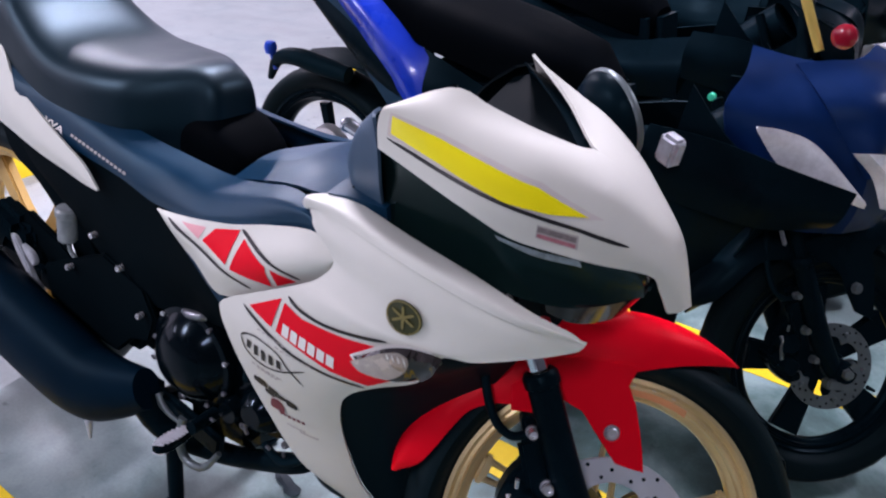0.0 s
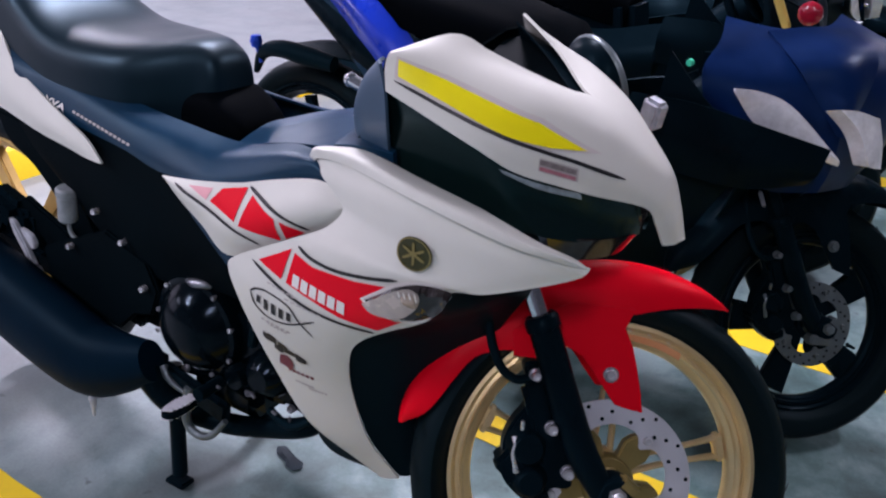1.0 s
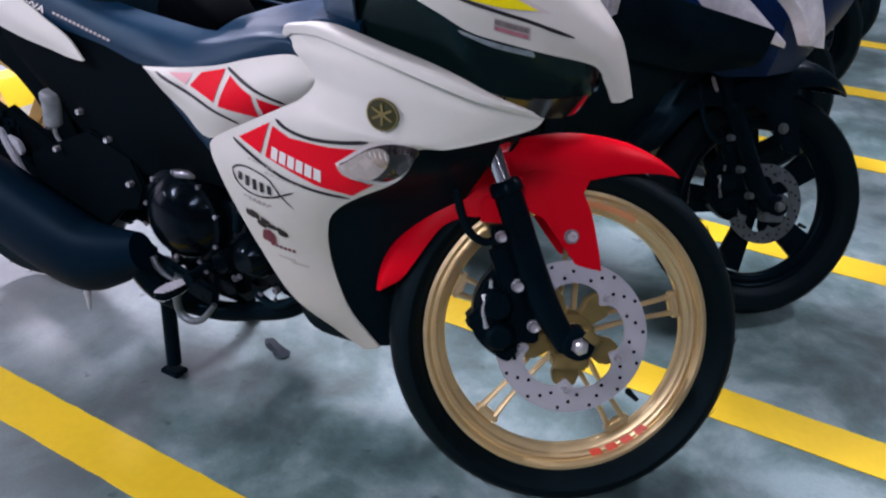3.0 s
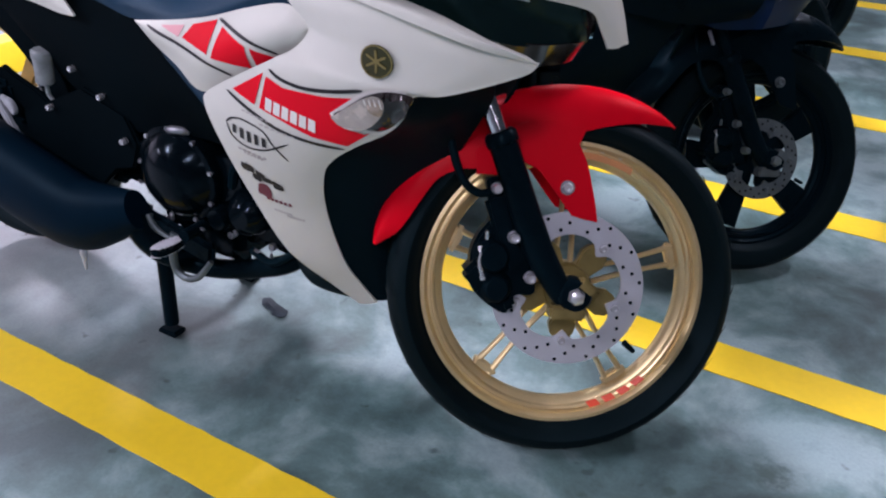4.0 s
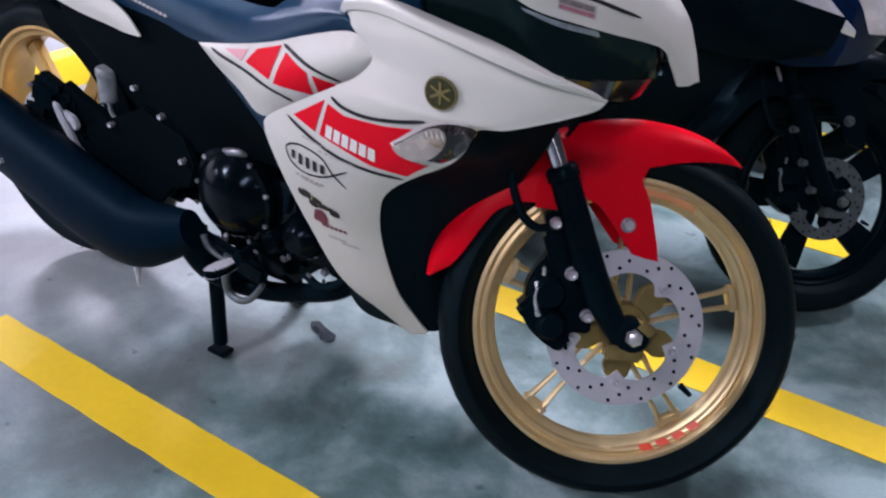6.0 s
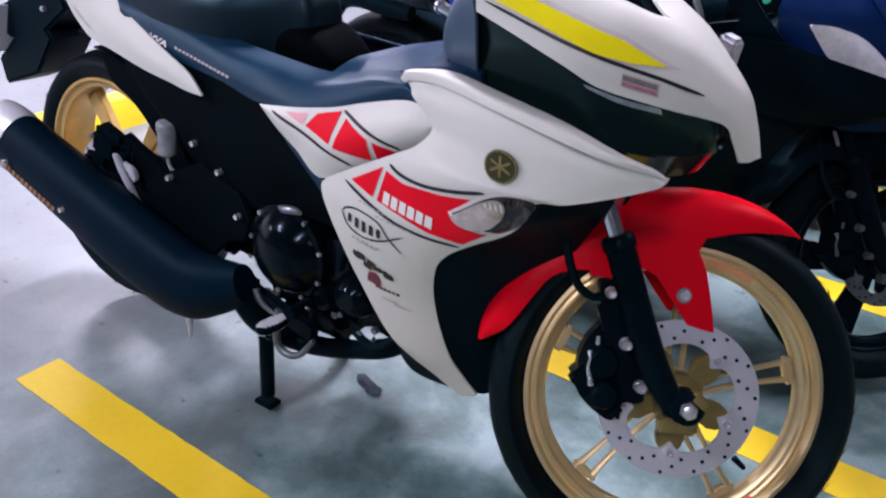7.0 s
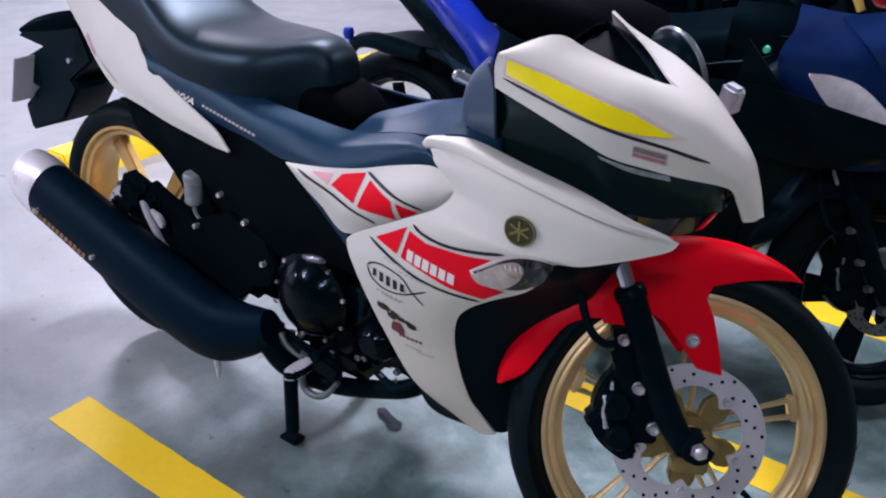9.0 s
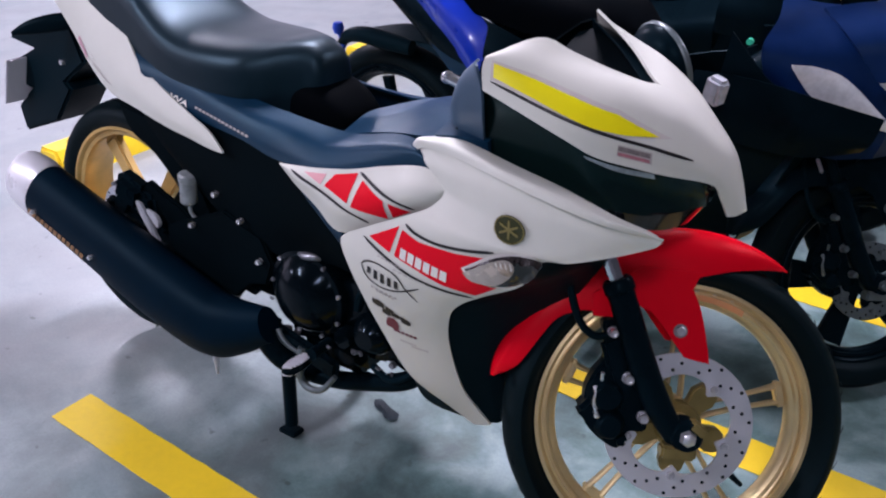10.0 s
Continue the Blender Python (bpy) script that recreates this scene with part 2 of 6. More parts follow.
def tube(pts, r, n=12, steps=24, cap=True, flat=1.0):
    """A round bar along a smooth curve; r is a radius or a list of radii along it; flat squeezes it sideways (y)."""
    c = smooth_line(pts, steps)
    rad = smooth_line([(x, 0, 0) for x in (r if isinstance(r, (list, tuple)) else (r, r))], steps)[:, 0]
    bm = bmesh.new()
    rings = []
    up = None
    for i in range(steps):
        d = Vector(c[min(i + 1, steps - 1)] - c[max(i - 1, 0)]).normalized()
        if up is None:
            up = Vector((0, 1, 0)) if abs(d.y) < 0.9 else Vector((1, 0, 0))
        side = d.cross(up).normalized()
        up = side.cross(d).normalized()
        rings.append([bm.verts.new(Vector(c[i]) + (float(rad[i]) * math.cos(a)) * side + (float(rad[i]) * flat * math.sin(a)) * up) for a in (2 * math.pi * q / n for q in range(n))])
    for a, b in zip(rings, rings[1:]):
        for j in range(n):
            bm.faces.new((a[j], a[(j + 1) % n], b[(j + 1) % n], b[j]))
    if cap:
        bm.faces.new(rings[0])
        bm.faces.new(rings[-1])
    return bm


def lathe(profile, n=64, closed=False):
    """Turn a profile of (radius, y) round the y axis."""
    bm = bmesh.new()
    rings = [[bm.verts.new((r * math.cos(a), y, r * math.sin(a))) for a in np.arange(n) * 2 * math.pi / n] if r > 1e-6 else [bm.verts.new((0, y, 0))] for r, y in profile]
    pairs = list(zip(rings, rings[1:])) + ([(rings[-1], rings[0])] if closed else [])
    for a, b in pairs:
        for j in range(n):
            k = (j + 1) % n
            if len(a) == 1 and len(b) == 1:
                continue
            if len(a) == 1:
                bm.faces.new((a[0], b[j], b[k]))
            elif len(b) == 1:
                bm.faces.new((a[j], a[k], b[0]))
            else:
                bm.faces.new((a[j], a[k], b[k], b[j]))
    return bm


def plate(outline, y0, y1, bevel=0.0, smooth_n=0):
    """A flat shape in x and z, from y0 to y1."""
    o = np.array(outline, float)
    if smooth_n:
        o = smooth_line(np.vstack([o, o[:1]]), smooth_n + 1)[:-1]
    bm = bmesh.new()
    a = [bm.verts.new((x, y0, z)) for x, z in o]
    b = [bm.verts.new((x, y1, z)) for x, z in o]
    n = len(o)
    for i in range(n):
        bm.faces.new((a[i], a[(i + 1) % n], b[(i + 1) % n], b[i]))
    fa, fb = bm.faces.new(a), bm.faces.new(b)
    rim = [e for e in bm.edges if (e in fa.edges[:] or e in fb.edges[:])]
    bmesh.ops.recalc_face_normals(bm, faces=bm.faces)
    if bevel:
        bmesh.ops.bevel(bm, geom=rim, offset=bevel, segments=2, affect="EDGES", clamp_overlap=True)
    bmesh.ops.triangulate(bm, faces=[f for f in bm.faces if len(f.verts) > 4])
    return bm


def box(sx, sy, sz, m=None, bevel=0.004):
    bm = bmesh.new()
    bmesh.ops.create_cube(bm, size=1)
    bmesh.ops.scale(bm, vec=(sx, sy, sz), verts=bm.verts)
    if bevel:
        bmesh.ops.bevel(bm, geom=list(bm.edges), offset=bevel, segments=2, affect="EDGES", clamp_overlap=True)
    if m is not None:
        bm.transform(m)
    return bm


def join(*bms):
    """Several bmeshes as one."""
    me = bpy.data.meshes.new("join")
    out = bmesh.new()
    for b in bms:
        b.to_mesh(me)
        out.from_mesh(me)
        b.free()
    bpy.data.meshes.remove(me)
    return out


def moved(bm, m):
    bm.transform(m)
    return bm


def bolt(r, h=0.006):
    """A small hexagon-socket bolt along y, its head towards -y."""
    return lathe([(0, -h * 0.6), (r * 0.45, -h * 0.6), (r * 0.5, -h), (r * 0.85, -h), (r, -h * 0.7), (r, h), (0, h)], 12)


from mathutils.bvhtree import BVHTree


def skin(ob):
    """What a sticker is laid on: the panel's surface, in its own space."""
    bm = bmesh.new()
    bm.from_mesh(ob.data)
    t = BVHTree.FromBMesh(bm)
    bm.free()
    return t


def sticker(outline, panels, lift=0.0012, cuts=3, smooth_n=0, side=-1, inflate=0.0):
    """A shape in x and z, pressed onto the panels from the side."""
    o = np.array(outline, float)
    if smooth_n:
        o = smooth_line(np.vstack([o, o[:1]]), smooth_n + 1)[:-1]
    bm = bmesh.new()
    vs = [bm.verts.new((x, 0, z)) for x, z in o]
    bm.faces.new(vs)
    rim = set(vs)
    bmesh.ops.triangulate(bm, faces=bm.faces)
    for _ in range(cuts):
        long = [e for e in bm.edges if e.calc_length() > 0.012]
        if not long:
            break
        bmesh.ops.subdivide_edges(bm, edges=long, cuts=1)
        bmesh.ops.triangulate(bm, faces=bm.faces)
    edge = {v for e in bm.edges if len(e.link_faces) == 1 for v in e.verts}
    last = 0.2
    miss = []
    for v in bm.verts:
        hits = [h[0].y for h in (t.ray_cast(Vector((v.co.x, side * 1.0, v.co.z)), Vector((0, -side, 0))) for t in panels) if h[0]]
        up = inflate if v not in edge else 0
        if hits:
            v.co.y = (min(hits) if side < 0 else max(hits)) + side * (lift + up)
        else:
            miss.append(v)
    good = [v for v in bm.verts if v not in miss]
    for v in miss:
        if good:
            v.co.y = min(good, key=lambda g: (g.co - Vector((v.co.x, g.co.y, v.co.z))).length).co.y
    return bm


def ring_sticker(cx, cz, r0, r1, sx, panels, lift, n=48):
    """A flat ring in x and z, pressed onto the panels."""
    bm = bmesh.new()
    loops = []
    for r in (r0, r1):
        row = []
        for k in range(n):
            x, z = cx + r * sx * math.cos(2 * math.pi * k / n), cz + r * math.sin(2 * math.pi * k / n)
            hits = [h[0].y for h in (t.ray_cast(Vector((x, -1, z)), Vector((0, 1, 0))) for t in panels) if h[0]]
            row.append(bm.verts.new((x, min(hits) - lift, z)))
        loops.append(row)
    for k in range(n):
        bm.faces.new((loops[0][k], loops[0][(k + 1) % n], loops[1][(k + 1) % n], loops[1][k]))
    return bm


def ribbon(pts, w, n=24):
    """The outline of a stripe of width w along a smooth line in x and z."""
    c = smooth_line([(x, 0, z) for x, z in pts], n)[:, [0, 2]]
    t = np.gradient(c, axis=0)
    t /= np.linalg.norm(t, axis=1)[:, None]
    k = np.stack([-t[:, 1], t[:, 0]], 1) * w / 2
    taper = np.minimum(1, np.minimum(np.arange(n), np.arange(n)[::-1]) / 2 + 0.3)[:, None]
    return np.vstack([c + k * taper, (c - k * taper)[::-1]])


# ---- the setting ----
x0, x1, y0, y1, H = ROOM


def slab(name, cx, cy, cz, sx, sy, sz, material, parent=None):
    return part(name, box(sx, sy, sz, bevel=0), material, parent, smooth=False, m=Matrix.Translation((cx, cy, cz)))


tagged(slab("floor", (x0 + x1) / 2, (y0 + y1) / 2, -0.1, x1 - x0, y1 - y0, 0.2, CONCRETE), "polished grey concrete floor with pale patches and stains", "floor", kind="structure")
tagged(slab("ceiling", (x0 + x1) / 2, (y0 + y1) / 2, H + 0.1, x1 - x0 + 0.4, y1 - y0 + 0.4, 0.2, CEIL), "plain painted car park ceiling", "ceiling", kind="structure")
for nm, a in (("wall_east", (x1 + 0.1, (y0 + y1) / 2, 0.2, y1 - y0 + 0.4)),
              ("wall_south", ((x0 + x1) / 2, y0 - 0.1, x1 - x0, 0.2)), ("wall_north", ((x0 + x1) / 2, y1 + 0.1, x1 - x0, 0.2))):
    tagged(slab(nm, a[0], a[1], H / 2, a[2], a[3], H, WALL), "plain painted car park wall", "wall", kind="structure")


# the open west side: parapet, lintel and columns
west = [box(0.2, y1 - y0 + 0.4, 0.75, Matrix.Translation((x0 - 0.1, (y0 + y1) / 2, 0.375)), 0), box(0.2, y1 - y0 + 0.4, 0.15, Matrix.Translation((x0 - 0.1, (y0 + y1) / 2, H - 0.075)), 0)]
for cy in np.linspace(y0, y1, 5):
    west.append(box(0.3, 0.35, H, Matrix.Translation((x0 - 0.1, cy, H / 2)), 0.01))
tagged(part("wall_west", join(*west), WALL, smooth=False), "painted car park parapet with columns and an open side", "wall", kind="structure")
sky = bpy.data.lights.new("open_side_daylight", "AREA")
sky.shape, sky.size, sky.size_y, sky.energy, sky.color = "RECTANGLE", y1 - y0 - 0.4, 2.1, DAYLIGHT, (0.85, 0.76, 1.0)
new("open_side_daylight", sky).matrix_basis = look((x0 - 0.02, (y0 + y1) / 2, 1.8), (x0 + 2, (y0 + y1) / 2, 1.8))


def bay_line(y, x_start, x_end, w=0.097):
    """A painted bay line: a thin film with slightly ragged edges."""
    bm = bmesh.new()
    n = 160
    rnd = random.Random(int(y * 100))
    top = [bm.verts.new((x, w / 2 + rnd.uniform(-0.0012, 0.0012), 0.0018)) for x in np.linspace(x_start, x_end, n)]
    bot = [bm.verts.new((x, -w / 2 + rnd.uniform(-0.0012, 0.0012), 0.0018)) for x in np.linspace(x_start, x_end, n)]
    for i in range(n - 1):
        bm.faces.new((bot[i], bot[i + 1], top[i + 1], top[i]))
    bmesh.ops.recalc_face_normals(bm, faces=bm.faces)
    bmesh.ops.solidify(bm, geom=list(bm.faces), thickness=0.0013)
    return tagged(part("bay_line", bm, YELLOW, m=Matrix.Translation((0, y, 0))), "straight yellow painted parking bay line on the concrete", "road marking", "bay lines", "structure")


for y in (-0.4065, 0.3045, 0.985, 1.67, 2.36, 3.05):
    bay_line(y, -1.20, 4.5)


def wheel_stop(x, y, length):
    """A low yellow wheel stop with a sloped profile, bolted down."""
    prof = [(-0.075, 0), (0.075, 0), (0.055, 0.085), (0.045, 0.10), (-0.045, 0.10), (-0.055, 0.085)]
    root = new("wheel_stop")
    root.matrix_basis = pose(x, y + length / 2, 0)
    part("body", plate(prof, -length / 2, length / 2, 0.008), YELLOW, root)
    for s in (-1, 1):
        part("bolt", lathe([(0, 0.004), (0.012, 0.004), (0.016, 0), (0.016, -0.01)], 12), ZINC, root, "steel fixing bolt", m=pose(0, s * length * 0.36, 0.101, 90))
    return tagged(root, "low yellow painted wheel stop on the floor", "wheel stop", "wheel stops")


wheel_stop(-2.388, 0.285, 0.75)
wheel_stop(-2.33, 1.80, 0.75)


def unseen_ceiling_light(x, y, power):
    """Unseen ceiling batten with two tubes, added, and the lamp standing for their light."""
    root = new("unseen_ceiling_light")
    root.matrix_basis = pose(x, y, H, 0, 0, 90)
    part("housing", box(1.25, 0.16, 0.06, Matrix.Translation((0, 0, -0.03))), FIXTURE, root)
    glow = bpy.data.materials.get("added_tube_glow")
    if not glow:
        glow = bpy.data.materials.new("added_tube_glow")
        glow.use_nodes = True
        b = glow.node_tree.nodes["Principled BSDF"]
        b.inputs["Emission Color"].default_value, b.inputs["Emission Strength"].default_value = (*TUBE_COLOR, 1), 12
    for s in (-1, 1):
        part("tube", tube([(-0.58, s * 0.045, -0.078), (0.58, s * 0.045, -0.078)], 0.013, 10, 2), glow, root, "lit white tube of the unseen ceiling light")
    lamp = bpy.data.lights.new("added_tube_lamp", "AREA")
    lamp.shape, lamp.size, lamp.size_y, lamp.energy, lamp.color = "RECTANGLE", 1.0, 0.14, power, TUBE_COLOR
    ob = new("added_tube_lamp", lamp)
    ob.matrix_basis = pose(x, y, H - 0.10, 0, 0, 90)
    return tagged(root, "unseen twin tube white batten light added under the ceiling", "ceiling light", "ceiling lights")


for tx, ty, tp in ADDED_TUBES:
    unseen_ceiling_light(tx, ty, tp)


# ---- wheels, forks and fenders, shared by the motorcycles ----
def polar(a, r):
    return (r * math.cos(radians(a)), r * math.sin(radians(a)))


def tyre_bm(R, half, h):
    prof = [(0.222, -h + 0.006), (0.2305, -h + 0.001), (0.236, -h - 0.30 * (half - h)), (0.244, -h - 0.80 * (half - h)), (0.253, -half), (R - 0.020, -half * 0.96), (R - 0.011, -half * 0.78), (R - 0.004, -half * 0.48), (R - 0.001, -half * 0.22), (R, 0)]
    prof = prof + [(r, -y) for r, y in prof[-2::-1]]
    return lathe(prof, 96)


def tread_bm(R, half, n=26):
    """Slanting tread grooves, as thin dark cuts standing a hair over the crown."""
    bm = bmesh.new()
    for i in range(n):
        for s in (-1, 1):
            a0 = 2 * math.pi * (i + (0.5 if s > 0 else 0)) / n
            pts = []
            for k in range(7):
                u = k / 6
                y = s * half * (0.08 + 0.78 * u)
                r = R + 0.0012 - 0.010 * max(0, abs(y) / half - 0.25) ** 1.6 * 2.2
                pts.append((a0 + 0.16 * u, r, y))
            w = 0.010
            va = [bm.verts.new((r * math.cos(a - w), y, r * math.sin(a - w))) for a, r, y in pts]
            vb = [bm.verts.new((r * math.cos(a + w), y, r * math.sin(a + w))) for a, r, y in pts]
            for k in range(6):
                bm.faces.new((va[k], va[k + 1], vb[k + 1], vb[k]))
    return bm


def disc_bm(r0, r1, th, phase):
    """A brake disc whose inner edge has five lugs for the carrier bolts."""
    n = 180
    bm = bmesh.new()

    def inner(t):
        d = ((math.degrees(t) - phase - 36) % 72 + 36) % 72 - 36
        return r0 * (1 + 0.03 * math.cos(radians(5 * d) + math.pi) - 0.17 * math.exp(-(d / 7.5) ** 2))

    for y in (-th / 2, th / 2):
        a = [bm.verts.new((inner(t) * math.cos(t), y, inner(t) * math.sin(t))) for t in np.arange(n) * 2 * math.pi / n]
        b = [bm.verts.new((r1 * math.cos(t), y, r1 * math.sin(t))) for t in np.arange(n) * 2 * math.pi / n]
        for i in range(n):
            bm.faces.new((a[i], a[(i + 1) % n], b[(i + 1) % n], b[i]))
        if y < 0:
            lo = (a, b)
    for k in (0, 1):
        hi = (a, b)[k]
        for i in range(n):
            bm.faces.new((lo[k][i], lo[k][(i + 1) % n], hi[(i + 1) % n], hi[i]))
    return bm


def hole_places(r0, r1, n=28):
    """Where a disc is drilled: three staggered rings."""
    return [(r0 + (r1 - r0) * f, 2 * math.pi * (i + 0.35 * j) / n) for i in range(n) for j, f in enumerate((0.22, 0.52, 0.82)) if not (i + j) % 2]


def hole_bm():
    return lathe([(0, -0.0006), (0.0029, -0.0006), (0.0032, 0.001)], 8)


def wheel(parent, m, R, half, rim_mat, spoke_mat, front=True, phase=-8, name="front_wheel", rim_half=0.027, cast=False, disc_y=-0.055, disc_r=0.121, carrier=None, disc_mat=None, wide=1.0, deep=False):
    """A wheel about the y axis at m: tyre, rim, spokes, hub, brake disc with its carrier, valve."""
    root = new(name)
    root.parent = parent
    root.matrix_basis = m
    ty = part("tyre", tyre_bm(R, half, rim_half), RUBBER, root, "black road tyre with a rounded crown")
    tagged(part("tread", tread_bm(R, half), SATIN, root), kind="stuff")
    h = rim_half
    prof = [(0.2285, -h), (0.2285, -h + 0.004), (0.2205, -h + 0.008), (0.2005, -h * 0.45), (0.198, 0), (0.2005, h * 0.45), (0.2205, h - 0.008), (0.2285, h - 0.004), (0.2285, h),
            (0.2225, h + 0.001), (0.2185, h - 0.003), (0.2165, h - 0.007), (0.2150, h - 0.006), (0.2125, h - 0.0055), (0.2118, h - 0.0095), (0.2098, h - 0.0095), (0.2090, h - 0.0055), (0.206, h - 0.007), (0.2035, h - 0.013), (0.1965, h * 0.40), (0.1925, h * 0.2), (0.1925, -h * 0.2), (0.1965, -h * 0.40), (0.2035, -h + 0.013), (0.206, -h + 0.007), (0.2090, -h + 0.0055), (0.2098, -h + 0.0095), (0.2118, -h + 0.0095), (0.2125, -h + 0.0055), (0.2150, -h + 0.006), (0.2165, -h + 0.007), (0.2185, -h + 0.003), (0.2225, -h - 0.001)]
    if deep:
        prof = [(0.2285, -h), (0.2285, -h + 0.004), (0.2205, -h + 0.008), (0.209, -h + 0.018), (0.207, 0), (0.209, h - 0.018), (0.2205, h - 0.008), (0.2285, h - 0.004), (0.2285, h),
                (0.2225, h + 0.001), (0.2185, h - 0.003), (0.2165, h - 0.007), (0.208, h - 0.010), (0.204, h - 0.020), (0.202, 0), (0.204, -h + 0.020), (0.208, -h + 0.010), (0.2165, -h + 0.007), (0.2185, -h + 0.003), (0.2225, -h - 0.001)]
    rim = part("rim", lathe(prof, 128, True), rim_mat, root)
    for i in range(5):
        a = phase + 72 * i
        if cast:
            tip = 0.203 if deep else 0.187
            p = [(0.03, -0.022), (0.10, -0.013 * wide), (tip, -0.017 * wide), (tip, 0.017 * wide), (0.10, 0.013 * wide), (0.03, 0.022)]
            bm = plate(p, -0.011, 0.011, 0.004)
        else:
            bars = []
            for s in (-1, 1):
                bars.append(tube([(0.035, 0, s * 0.013), (0.10, 0, s * 0.0105), (0.150, 0, s * 0.012), (0.190, 0, s * 0.0145)], [0.0052, 0.0043, 0.0042, 0.0054], 8, 8, flat=1.7))
            bars.append(moved(box(0.015, 0.018, 0.044), Matrix.Translation((0.184, 0, 0))))
            bm = join(*bars)
        part("spoke", moved(bm, pose(0, 0, 0, 0, -a)), spoke_mat, root)
    part("hub", lathe([(0, -0.045), (0.024, -0.045), (0.030, -0.03), (0.036, -0.012), (0.036, 0.012), (0.030, 0.03), (0.024, 0.045), (0, 0.045)], 32), spoke_mat, root)
    if disc_r:
        d = part("brake_disc", moved(disc_bm(disc_r * 0.69, disc_r, 0.004, phase), Matrix.Translation((0, disc_y, 0))), disc_mat or STEEL, root, "drilled steel brake disc")
        cups = [Matrix.Translation((r * math.cos(a), disc_y - 0.0022, r * math.sin(a))) for r, a in hole_places(disc_r * 0.71, disc_r)]
        if disc_mat:
            tagged(part("hole_pattern", join(*[moved(hole_bm(), q) for q in cups]), SATIN, root), kind="stuff")
        else:
            first = None
            for q in cups:
                if first is None:
                    first = part("drilled_hole", hole_bm(), SATIN, d, m=q)
                else:
                    h_ob = new("drilled_hole", first.data)
                    h_ob.parent, h_ob.matrix_basis = d, q
        arms = []
        for i in range(5):
            a = phase + 36 + 72 * i
            o = [(0.018, -0.020), (0.040, -0.016), (0.060, -0.022), (0.074, -0.018), (0.086, -0.007), (0.086, 0.007), (0.074, 0.018), (0.060, 0.022), (0.040, 0.016), (0.018, 0.020)]
            arms.append(moved(plate(o, -0.003, 0.016, 0.003), pose(0, disc_y + 0.004, 0, 0, -a)))
        arms.append(moved(lathe([(0.0, -0.006), (0.036, -0.006), (0.040, 0), (0.040, 0.012), (0.0, 0.012)], 32), Matrix.Translation((0, disc_y + 0.004, 0))))
        part("disc_carrier", join(*arms), carrier or BRASS, root)
        for i in range(5):
            x, z = polar(phase + 36 + 72 * i, 0.083)
            part("carrier_bolt", bolt(0.0065), disc_mat or ZINC, root, m=Matrix.Translation((x, disc_y - 0.003, z)))
    x, z = polar(phase - 56, 0.176)
    part("valve", tube([(x, 0, z), (x * 0.86, -0.004, z * 0.86)], [0.004, 0.0055], 8, 4), BLACK, root, "black rubber tyre valve")
    return root


def letters_on_rim(rim_root, a0, a1, n, material, r=0.2225, rim_half=0.0275, h=0.0125, fill=0.68):
    """Unreadable rim lettering as plain slanted bars on the flange."""
    yy = lambda rr: -rim_half + (0.0058 if rr < r - h * 0.6 else 0.0008)
    for i in range(n):
        a = radians(a0 + (a1 - a0) * (i + 0.1) / n)
        e = radians(a0 + (a1 - a0) * (i + 0.1 + fill) / n)
        sl = radians(1.2)
        bm = bmesh.new()
        v = [bm.verts.new((rr * math.cos(t), yy(rr), rr * math.sin(t))) for rr, t in ((r - h, a), (r - h, e), (r - h * 0.2, e + sl), (r - h * 0.2, a + sl))]
        bm.faces.new(v)
        part("rim_bar", bm, material, rim_root, smooth=False)


